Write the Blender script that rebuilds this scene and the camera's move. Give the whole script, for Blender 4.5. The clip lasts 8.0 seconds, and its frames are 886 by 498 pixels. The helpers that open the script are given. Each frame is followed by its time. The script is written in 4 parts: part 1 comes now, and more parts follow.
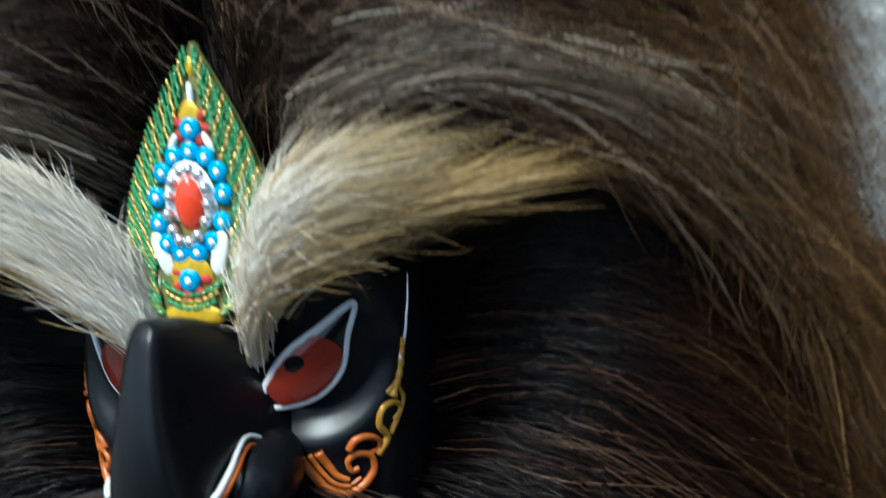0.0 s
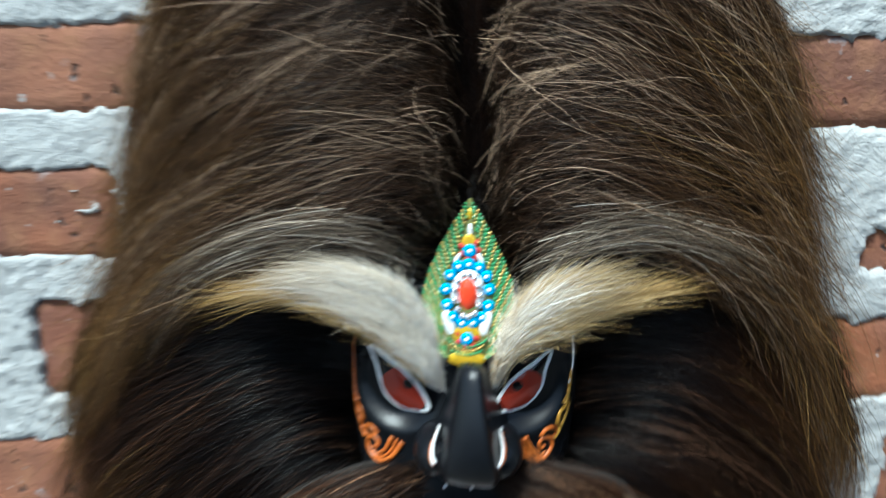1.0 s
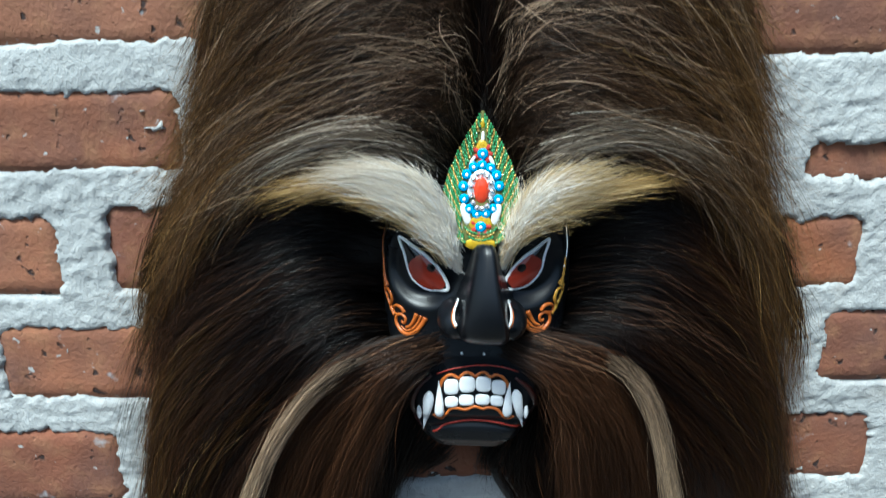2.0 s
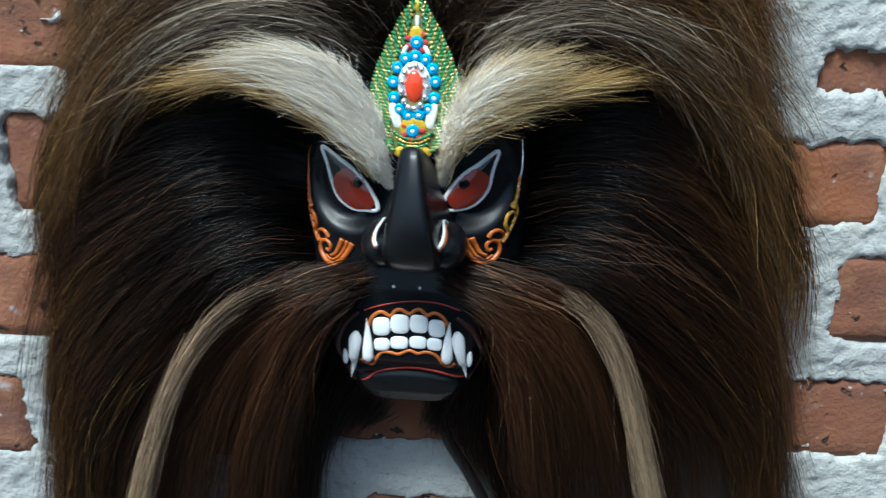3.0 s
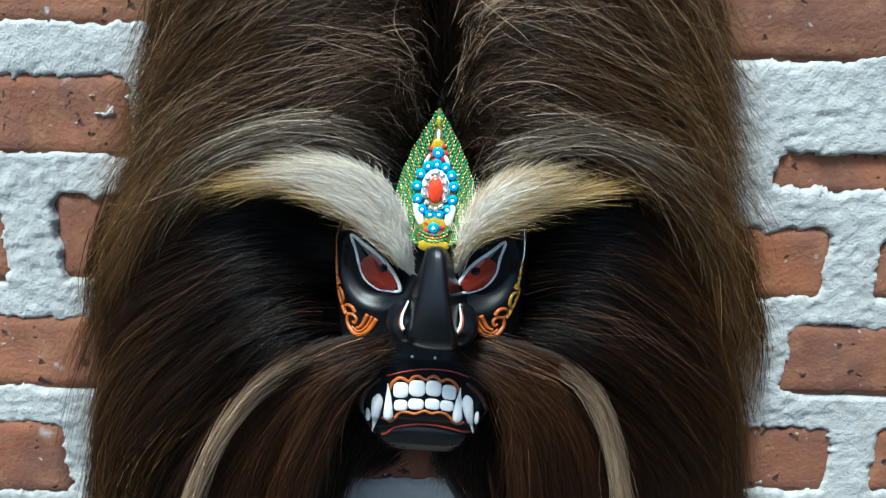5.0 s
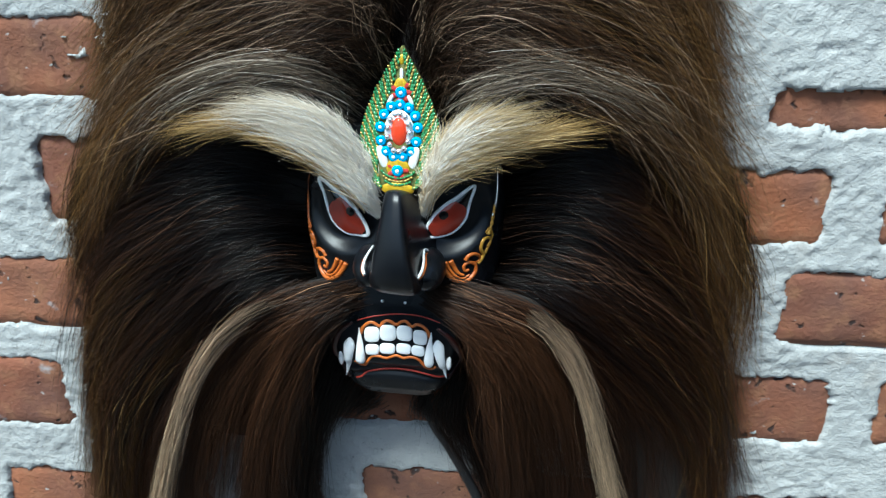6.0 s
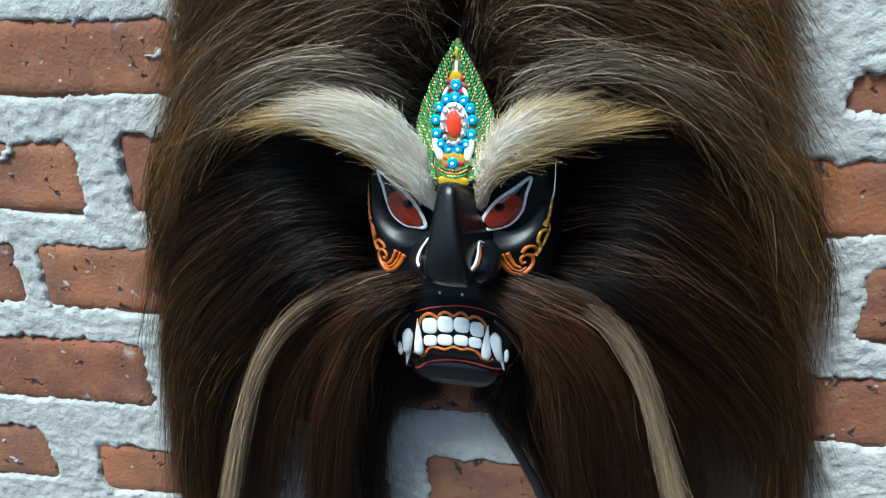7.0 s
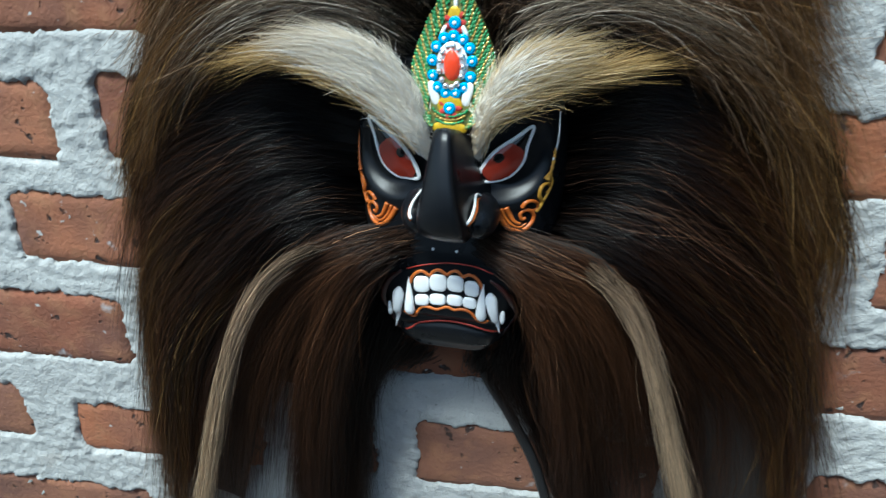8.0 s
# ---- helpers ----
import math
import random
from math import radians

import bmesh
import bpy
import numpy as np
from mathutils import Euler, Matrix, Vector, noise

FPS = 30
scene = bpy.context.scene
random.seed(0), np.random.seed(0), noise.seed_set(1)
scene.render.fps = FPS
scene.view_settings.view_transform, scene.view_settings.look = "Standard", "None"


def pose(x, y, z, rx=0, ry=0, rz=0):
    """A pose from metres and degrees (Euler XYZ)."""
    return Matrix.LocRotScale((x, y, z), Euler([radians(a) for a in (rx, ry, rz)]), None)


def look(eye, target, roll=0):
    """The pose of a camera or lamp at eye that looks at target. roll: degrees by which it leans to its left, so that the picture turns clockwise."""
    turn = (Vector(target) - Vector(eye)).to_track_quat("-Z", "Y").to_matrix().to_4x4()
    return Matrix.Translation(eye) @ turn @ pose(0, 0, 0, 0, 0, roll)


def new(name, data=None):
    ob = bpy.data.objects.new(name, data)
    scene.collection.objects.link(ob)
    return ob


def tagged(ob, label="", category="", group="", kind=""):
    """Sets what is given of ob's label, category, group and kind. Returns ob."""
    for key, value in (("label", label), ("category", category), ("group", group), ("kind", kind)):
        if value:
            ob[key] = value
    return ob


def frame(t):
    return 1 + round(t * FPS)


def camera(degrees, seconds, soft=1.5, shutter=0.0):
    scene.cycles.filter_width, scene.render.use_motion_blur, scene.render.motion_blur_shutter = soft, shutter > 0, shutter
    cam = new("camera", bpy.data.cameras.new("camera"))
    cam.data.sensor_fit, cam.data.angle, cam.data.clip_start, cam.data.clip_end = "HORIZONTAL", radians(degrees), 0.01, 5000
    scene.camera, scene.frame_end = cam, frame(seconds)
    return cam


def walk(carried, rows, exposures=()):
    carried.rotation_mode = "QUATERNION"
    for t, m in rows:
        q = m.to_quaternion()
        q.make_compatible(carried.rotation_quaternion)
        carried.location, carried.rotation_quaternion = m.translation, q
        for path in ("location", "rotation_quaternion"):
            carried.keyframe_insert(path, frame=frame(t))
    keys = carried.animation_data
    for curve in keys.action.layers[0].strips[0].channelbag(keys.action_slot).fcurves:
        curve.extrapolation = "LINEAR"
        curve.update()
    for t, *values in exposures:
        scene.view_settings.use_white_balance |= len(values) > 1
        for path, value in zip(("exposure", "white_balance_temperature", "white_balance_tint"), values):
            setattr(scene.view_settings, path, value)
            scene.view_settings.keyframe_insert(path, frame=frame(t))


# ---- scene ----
cam = camera(60.0, 8.0, soft=1.25, shutter=0.5)
PATH = [
    (0, (0.034, -0.017, 1.457), (-0.276, 1.912, 1.027), -4.0),
    (0.5, (-0.003, -0.081, 1.517), (-0.151, 1.863, 1.069), -2.1),
    (1, (-0.107, -0.207, 1.565), (-0.124, 1.727, 1.056), -0.1),
    (1.2, (-0.134, -0.267, 1.583), (-0.118, 1.633, 0.959), -0.6),
    (2.3, (-0.13, -0.316, 1.51), (-0.102, 1.598, 0.932), 0.0),
    (2.5, (-0.112, -0.291, 1.485), (-0.127, 1.611, 0.867), 0.5),
    (3, (-0.061, -0.241, 1.466), (-0.127, 1.666, 0.868), 0.5),
    (3.5, (-0.033, -0.227, 1.457), (-0.137, 1.674, 0.843), 0.6),
    (4, (-0.089, -0.227, 1.508), (-0.052, 1.673, 0.885), 2.0),
    (4.2, (-0.106, -0.247, 1.535), (-0.035, 1.666, 0.954), 0.7),
    (5.3, (-0.092, -0.299, 1.554), (-0.059, 1.589, 0.894), 2.3),
    (5.5, (-0.073, -0.292, 1.56), (-0.06, 1.573, 0.837), 1.8),
    (6, (-0.034, -0.282, 1.548), (-0.143, 1.563, 0.784), 0.6),
    (6.5, (-0.011, -0.279, 1.547), (-0.292, 1.549, 0.788), -1.4),
    (7, (-0.01, -0.281, 1.547), (-0.349, 1.531, 0.771), -1.9),
    (7.5, (-0.001, -0.266, 1.538), (-0.294, 1.53, 0.708), -1.2),
    (8, (-0.014, -0.251, 1.524), (-0.339, 1.527, 0.669), -0.6),
]
walk(cam, [(t, look(eye, target, roll)) for t, eye, target, roll in PATH], exposures=[(t, e, 5600, -6.0) for t, e in ((0.0, 0.92), (1.0, 1.18), (2.5, 0.95), (3.0, 0.92), (4.0, 1.03), (5.5, 1.06), (7.0, 1.0), (8.0, 0.92))])

# ---- world, sun and ground light ----
world = bpy.data.worlds.new("overcast_sky")
scene.world = world
world.use_nodes = True
wn = world.node_tree.nodes
sky = wn.new("ShaderNodeTexSky")
sky.sky_type = "NISHITA"
sky.sun_disc = False
sky.sun_elevation = radians(62)
sky.sun_rotation = radians(210)
sky.air_density, sky.dust_density, sky.ozone_density = 1.0, 2.5, 1.0
wn["Background"].inputs["Strength"].default_value = 0.106
world.node_tree.links.new(sky.outputs["Color"], wn["Background"].inputs["Color"])
sun = new("sun", bpy.data.lights.new("sun", "SUN"))
sun.data.energy, sun.data.angle, sun.data.color = 3.1, radians(18), (1.0, 0.98, 0.95)
sun.matrix_world = look((-0.82, -1.10, 3.15), (0, 0.3, 0.4))

WALL = 0.311            # y of the wall's front
AX, AZ = -0.0925, 1.36  # the mask's axis on the wall


# ---- materials ----
def mat(name, rgb=(0.5, 0.5, 0.5), rough=0.5, metal=0.0, **more):
    m = bpy.data.materials.new(name)
    m.use_nodes = True
    b = m.node_tree.nodes["Principled BSDF"]
    b.inputs["Base Color"].default_value = (*rgb, 1)
    b.inputs["Roughness"].default_value = rough
    b.inputs["Metallic"].default_value = metal
    for key, value in more.items():
        b.inputs[key.replace("_", " ")].default_value = value
    return m, m.node_tree.nodes, m.node_tree.links, b


def mix(n, l, fac, a, b, how="MIX"):
    x = n.new("ShaderNodeMix")
    x.data_type, x.blend_type = "RGBA", how
    for slot, value in ((0, fac), (6, a), (7, b)):
        if isinstance(value, bpy.types.NodeSocket):
            l.new(value, x.inputs[slot])
        else:
            x.inputs[slot].default_value = value if slot == 0 else (*value, 1)
    return x.outputs[2]


def spots(n, l, scale, low, high, detail=4.0, vector=None, kind="ShaderNodeTexNoise"):
    t = n.new(kind)
    t.inputs["Scale"].default_value = scale
    if kind == "ShaderNodeTexNoise":
        t.inputs["Detail"].default_value = detail
    if vector:
        l.new(vector, t.inputs["Vector"])
    r = n.new("ShaderNodeMapRange")
    r.inputs["From Min"].default_value, r.inputs["From Max"].default_value = low, high
    l.new(t.outputs[0], r.inputs["Value"])
    return r.outputs["Result"]


def relief(n, l, b, sources, distance=0.001):
    last = None
    for height, strength in sources:
        k = n.new("ShaderNodeBump")
        k.inputs["Strength"].default_value, k.inputs["Distance"].default_value = strength, distance
        l.new(height, k.inputs["Height"])
        if last:
            l.new(last, k.inputs["Normal"])
        last = k.outputs["Normal"]
    l.new(last, b.inputs["Normal"])


def coords(n):
    return n.new("ShaderNodeTexCoord").outputs["Object"]


def brick_material():
    m, n, l, b = mat("fired_brick", rough=0.9)
    co = n.new("ShaderNodeNewGeometry").outputs["Position"]
    rnd = n.new("ShaderNodeObjectInfo").outputs["Random"]
    ramp = n.new("ShaderNodeValToRGB")
    e = ramp.color_ramp.elements
    e[0].position, e[0].color = 0.0, (0.192, 0.067, 0.036, 1)
    e[1].position, e[1].color = 1.0, (0.224, 0.101, 0.059, 1)
    for p, c in ((0.3, (0.272, 0.094, 0.038, 1)), (0.55, (0.144, 0.060, 0.038, 1)), (0.8, (0.312, 0.112, 0.050, 1))):
        x = e.new(p)
        x.color = c
    l.new(rnd, ramp.inputs["Fac"])
    c = mix(n, l, spots(n, l, 14, 0.35, 0.75, 5, co), ramp.outputs["Color"], (0.128, 0.059, 0.041))
    c = mix(n, l, spots(n, l, 45, 0.5, 0.8, 4, co), c, (0.264, 0.122, 0.061))
    pits = spots(n, l, 75, 0.66, 0.72, 2, co)
    c = mix(n, l, pits, c, (0.032, 0.017, 0.013))
    dust = spots(n, l, 32, 0.66, 0.74, 8, co)
    c = mix(n, l, dust, c, (0.336, 0.344, 0.351))
    c = mix(n, l, spots(n, l, 95, 0.70, 0.76, 3, co), c, (0.40, 0.39, 0.37))
    l.new(c, b.inputs["Base Color"])
    inv = n.new("ShaderNodeMath")
    inv.operation = "SUBTRACT"
    inv.inputs[0].default_value = 1.0
    l.new(pits, inv.inputs[1])
    relief(n, l, b, ((inv.outputs[0], 0.8), (spots(n, l, 260, 0.2, 0.8, 6, co), 0.5)), 0.0015)
    return m


def mortar_material():
    m, n, l, b = mat("cement_mortar", rough=0.95)
    co = n.new("ShaderNodeNewGeometry").outputs["Position"]
    c = mix(n, l, spots(n, l, 7, 0.3, 0.7, 6, co), (0.43, 0.43, 0.412), (0.34, 0.34, 0.328))
    c = mix(n, l, spots(n, l, 38, 0.5, 0.8, 6, co), c, (0.465, 0.463, 0.443))
    c = mix(n, l, spots(n, l, 75, 0.57, 0.80, 5, co), c, (0.32, 0.322, 0.318))
    c = mix(n, l, spots(n, l, 190, 0.66, 0.75, 3, co), c, (0.22, 0.22, 0.215))
    c = mix(n, l, spots(n, l, 15, 0.66, 0.82, 6, co), c, (0.36, 0.325, 0.285))
    l.new(c, b.inputs["Base Color"])
    relief(n, l, b, ((spots(n, l, 150, 0.35, 0.7, 8, co), 0.5), (spots(n, l, 520, 0.3, 0.7, 4, co), 0.3)), 0.0016)
    return m


def hair_material(name, root, middle, tip, pale, share, rough=0.42, vary=(0.6, 1.35), glow=0.0, turn=0.5, lock=(0.45, 1.6), gloss=0.2):
    """Colour along the strand from the root, with a share of pale strands and darkened tufts."""
    m, n, l, b = mat(name, rough=rough)
    b.inputs["Specular IOR Level"].default_value = gloss
    uv = n.new("ShaderNodeUVMap")
    sep = n.new("ShaderNodeSeparateXYZ")
    l.new(uv.outputs["UV"], sep.inputs[0])
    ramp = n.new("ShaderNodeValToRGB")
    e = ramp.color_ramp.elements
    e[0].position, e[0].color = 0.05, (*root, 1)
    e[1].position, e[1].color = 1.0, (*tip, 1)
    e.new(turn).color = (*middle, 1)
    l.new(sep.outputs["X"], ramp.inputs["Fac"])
    one = n.new("ShaderNodeMapRange")
    one.inputs["From Min"].default_value, one.inputs["From Max"].default_value = 1.0 - share, 1.0 - share * 0.35
    l.new(sep.outputs["Y"], one.inputs["Value"])
    # pale tone fades out towards the tip
    fade = n.new("ShaderNodeMapRange")
    fade.inputs["From Min"].default_value, fade.inputs["From Max"].default_value = 0.95, 0.60
    l.new(sep.outputs["X"], fade.inputs["Value"])
    crest = n.new("ShaderNodeMath")
    crest.operation = "MULTIPLY"
    l.new(one.outputs["Result"], crest.inputs[0])
    l.new(fade.outputs["Result"], crest.inputs[1])
    c = mix(n, l, crest.outputs[0], ramp.outputs["Color"], pale)
    isl = n.new("ShaderNodeNewGeometry").outputs["Random Per Island"]
    r = n.new("ShaderNodeMapRange")
    r.inputs["To Min"].default_value, r.inputs["To Max"].default_value = vary
    l.new(isl, r.inputs["Value"])
    c2 = n.new("ShaderNodeVectorMath")
    c2.operation = "SCALE"
    l.new(c, c2.inputs[0])
    # tone of each tuft: the dark ones paint the shaded gaps between locks
    tuft = n.new("ShaderNodeMapRange")
    tuft.inputs["To Min"].default_value, tuft.inputs["To Max"].default_value = lock
    l.new(sep.outputs["Y"], tuft.inputs["Value"])
    both_scales = n.new("ShaderNodeMath")
    both_scales.operation = "MULTIPLY"
    l.new(r.outputs["Result"], both_scales.inputs[0])
    l.new(tuft.outputs["Result"], both_scales.inputs[1])
    l.new(both_scales.outputs[0], c2.inputs["Scale"])
    l.new(c2.outputs[0], b.inputs["Base Color"])
    if glow:
        through_light = n.new("ShaderNodeBsdfTranslucent")
        both = n.new("ShaderNodeMixShader")
        both.inputs["Fac"].default_value = glow
        l.new(c2.outputs[0], through_light.inputs["Color"])
        l.new(b.outputs[0], both.inputs[1])
        l.new(through_light.outputs[0], both.inputs[2])
        l.new(both.outputs[0], n["Material Output"].inputs["Surface"])
    return m


def lacquer_material():
    m, n, l, b = mat("black_lacquer", (0.010, 0.011, 0.013), 0.34)
    co = coords(n)
    b.inputs["Specular IOR Level"].default_value = 0.24
    c = mix(n, l, spots(n, l, 25, 0.35, 0.75, 5, co), (0.0042, 0.0048, 0.0060), (0.0075, 0.0083, 0.0105))
    l.new(c, b.inputs["Base Color"])
    r = n.new("ShaderNodeMapRange")
    r.inputs["To Min"].default_value, r.inputs["To Max"].default_value = 0.25, 0.36
    l.new(spots(n, l, 40, 0.3, 0.7, 6, co), r.inputs["Value"])
    l.new(r.outputs["Result"], b.inputs["Roughness"])
    relief(n, l, b, ((spots(n, l, 30, 0.2, 0.8, 3, co), 0.05),), 0.001)
    return m


def paint(name, a, c, rough=0.4, metal=0.0, scale=60, **more):
    m, n, l, b = mat(name, a, rough, metal, **more)
    co = coords(n)
    l.new(mix(n, l, spots(n, l, scale, 0.35, 0.75, 5, co), a, c), b.inputs["Base Color"])
    relief(n, l, b, ((spots(n, l, scale * 3, 0.2, 0.8, 3, co), 0.15),), 0.0006)
    return m


BRICK, MORTAR, LACQUER = brick_material(), mortar_material(), lacquer_material()
# the pale tone at the crest paints the mane's grey-white sheen
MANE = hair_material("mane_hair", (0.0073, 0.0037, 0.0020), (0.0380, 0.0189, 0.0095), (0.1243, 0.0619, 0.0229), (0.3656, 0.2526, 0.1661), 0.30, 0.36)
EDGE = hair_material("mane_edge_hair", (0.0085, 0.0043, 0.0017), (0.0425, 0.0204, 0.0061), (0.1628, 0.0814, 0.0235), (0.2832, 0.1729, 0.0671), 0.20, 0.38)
# root and middle darkened for the deep shade beside the face; tips are brown
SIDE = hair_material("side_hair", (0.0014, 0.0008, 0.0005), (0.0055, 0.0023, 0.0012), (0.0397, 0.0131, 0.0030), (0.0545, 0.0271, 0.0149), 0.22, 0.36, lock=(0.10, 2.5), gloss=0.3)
# lighter middle paints the lit bend of the moustache, darker ends its shaded parts
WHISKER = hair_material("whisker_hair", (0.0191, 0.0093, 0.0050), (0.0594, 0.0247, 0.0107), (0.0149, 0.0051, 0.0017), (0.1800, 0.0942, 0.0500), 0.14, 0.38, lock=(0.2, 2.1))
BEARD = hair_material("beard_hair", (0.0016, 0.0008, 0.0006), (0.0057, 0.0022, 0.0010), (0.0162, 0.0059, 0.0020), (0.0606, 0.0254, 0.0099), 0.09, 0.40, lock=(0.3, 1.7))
BLOND = hair_material("blond_lock_hair", (0.030, 0.018, 0.011), (0.47, 0.32, 0.20), (0.70, 0.51, 0.32), (0.10, 0.066, 0.045), 0.35, vary=(0.5, 1.4), lock=(0.5, 1.3))
CREAM = hair_material("cream_brow_hair", (0.98, 0.92, 0.82), (0.98, 0.90, 0.76), (0.34, 0.22, 0.09), (0.98, 0.95, 0.90), 0.35, 0.5, (0.95, 1.02), 0.15, 0.5, (0.95, 1.02))
TAWNY = hair_material("tawny_brow_hair", (0.98, 0.90, 0.78), (0.88, 0.69, 0.41), (0.33, 0.205, 0.06), (0.98, 0.94, 0.87), 0.30, 0.5, (0.85, 1.04), 0.15, 0.42, (0.88, 1.03))
OCHRE = hair_material("ochre_brow_hair", (0.80, 0.62, 0.38), (0.58, 0.39, 0.16), (0.30, 0.18, 0.055), (0.80, 0.66, 0.42), 0.25, 0.45)
# pale underlayer, added to brighten the self-shadowed brow hair
CREAM_UNDERLAYER = paint("pale_underlayer", (0.85, 0.79, 0.68), (0.76, 0.69, 0.57), 0.9)
FRINGE = hair_material("brow_fringe_hair", (0.12, 0.09, 0.065), (0.17, 0.127, 0.088), (0.08, 0.05, 0.024), (0.55, 0.48, 0.39), 0.3, 0.42)
# near-black hide; it also stands in for the shade between the locks
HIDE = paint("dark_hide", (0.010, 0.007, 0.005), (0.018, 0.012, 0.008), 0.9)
WHITE = paint("white_enamel", (0.86, 0.86, 0.85), (0.78, 0.78, 0.77), 0.3)
ORANGE = paint("orange_enamel", (0.52, 0.135, 0.018), (0.38, 0.085, 0.014), 0.35)
GOLD = paint("gold_enamel", (0.68, 0.38, 0.05), (0.50, 0.22, 0.03), 0.33, 0.25)
RED = paint("red_enamel", (0.36, 0.030, 0.015), (0.24, 0.022, 0.012), 0.35)
IRIS = paint("red_brown_iris", (0.27, 0.030, 0.016), (0.18, 0.020, 0.011), 0.10, scale=25)
PUPIL = mat("black_glaze", (0.006, 0.005, 0.005), 0.12)[0]
GREEN = paint("green_glass_bead", (0.02, 0.16, 0.045), (0.10, 0.32, 0.13), 0.12, scale=900)
BRASS = paint("gold_glass_bead", (0.62, 0.44, 0.12), (0.40, 0.26, 0.06), 0.2, 0.6, 900)
CLOTH = paint("olive_gold_cloth", (0.075, 0.105, 0.022), (0.17, 0.135, 0.025), 0.7, scale=700)
YELLOW = paint("yellow_sequin", (0.72, 0.46, 0.02), (0.55, 0.32, 0.02), 0.3, 0.3, 500)
FELT = paint("red_felt", (0.50, 0.035, 0.025), (0.36, 0.025, 0.02), 0.8, scale=600)
BLUE = paint("blue_glass_bead", (0.008, 0.36, 0.66), (0.012, 0.27, 0.55), 0.1, scale=500)
PEARL = mat("pearl", (0.85, 0.85, 0.84), 0.15)[0]
SILVER = mat("silver_bead", (0.80, 0.80, 0.80), 0.16, 0.85)[0]
GEM = mat("red_glass_gem", (0.72, 0.06, 0.022), 0.06)[0]
STRAP = mat("black_strap", (0.012, 0.012, 0.013), 0.3)[0]
GROUND = paint("grey_concrete", (0.085, 0.083, 0.08), (0.06, 0.058, 0.056), 0.9, scale=6)


# ---- builders ----
def part(name, bm, material, parent, label=""):
    me = bpy.data.meshes.new(name)
    bm.to_mesh(me)
    bm.free()
    for p in me.polygons:
        p.use_smooth = True
    me.materials.append(material)
    ob = new(name, me)
    ob.parent = parent
    return tagged(ob, label)


def mesh_of(name, verts, quads, material, parent, uv=None, label="", smooth=True):
    """A mesh from arrays: vertices (n, 3), quads (m, 4) and a UV pair for each vertex."""
    me = bpy.data.meshes.new(name)
    verts, quads = np.asarray(verts, "f"), np.asarray(quads, "i")
    me.vertices.add(len(verts))
    me.vertices.foreach_set("co", verts.ravel())
    me.loops.add(quads.size)
    me.loops.foreach_set("vertex_index", quads.ravel())
    me.polygons.add(len(quads))
    me.polygons.foreach_set("loop_start", np.arange(len(quads), dtype="i") * 4)
    me.polygons.foreach_set("use_smooth", np.full(len(quads), smooth))
    if uv is not None:
        me.uv_layers.new(name="UVMap").data.foreach_set("uv", np.asarray(uv, "f")[quads.ravel()].ravel())
    me.materials.append(material)
    me.update(calc_edges=True)
    ob = new(name, me)
    ob.parent = parent
    return tagged(ob, label)


def catmull(p, n):
    """n points along the smooth curve through the rows of p."""
    p = np.asarray(p, float)
    ext = np.concatenate([2 * p[:1] - p[1:2], p, 2 * p[-1:] - p[-2:-1]])
    t = np.linspace(0, len(p) - 1, n)
    i = np.minimum(t.astype(int), len(p) - 2)
    f = (t - i).reshape(-1, *[1] * (p.ndim - 1))
    a, b, c, d = ext[i], ext[i + 1], ext[i + 2], ext[i + 3]
    return 0.5 * (2 * b + (c - a) * f + (2 * a - 5 * b + 4 * c - d) * f ** 2 + (3 * b - a - 3 * c + d) * f ** 3)


def grid_quads(a, b, wrap=False):
    i, j = np.meshgrid(np.arange(a - 1), np.arange(b if wrap else b - 1), indexing="ij")
    k = (j + 1) % b
    return np.stack([i * b + j, (i + 1) * b + j, (i + 1) * b + k, i * b + k], -1).reshape(-1, 4)


def tube(bm, points, radius, sides=8, flat=1.0, closed=False, out=(0, -1, 0)):
    """A rounded cord along points; radius is a number or one for each point; flat squeezes it along out."""
    pts = [Vector(p) for p in points]
    n = len(pts)
    rings = []
    for i, p in enumerate(pts):
        a = pts[(i - 1) % n] if closed or i else pts[0]
        b = pts[(i + 1) % n] if closed or i < n - 1 else pts[-1]
        t = (b - a).normalized()
        side = t.cross(Vector(out)).normalized()
        up = side.cross(t)
        r = radius[i] if hasattr(radius, "__len__") else radius
        rings.append([bm.verts.new(p + side * (r * math.cos(w)) + up * (r * flat * math.sin(w))) for w in (2 * math.pi * k / sides for k in range(sides))])
    for i in range(n if closed else n - 1):
        a, b = rings[i], rings[(i + 1) % n]
        for k in range(sides):
            bm.faces.new((a[k], a[(k + 1) % sides], b[(k + 1) % sides], b[k]))
    if not closed:
        bm.faces.new(rings[0][::-1])
        bm.faces.new(rings[-1])
    return bm


def blob(bm, centre, size, u=14, v=9, turn=None, power=1.0):
    """An ellipsoid; power below 1 squares it off."""
    m = Matrix.Translation(centre) @ (turn or Matrix.Identity(4)) @ Matrix.Diagonal((*size, 1))
    made = bmesh.ops.create_uvsphere(bm, u_segments=u, v_segments=v, radius=1)["verts"]
    for w in made:
        if power != 1.0:
            w.co = Vector([math.copysign(abs(c) ** power, c) for c in w.co])
        w.co = m @ w.co
    return bm


def empty(name, m, label, category, group=""):
    ob = new(name)
    ob.empty_display_size = 0.05
    ob.matrix_world = m
    return tagged(ob, label, category, group)


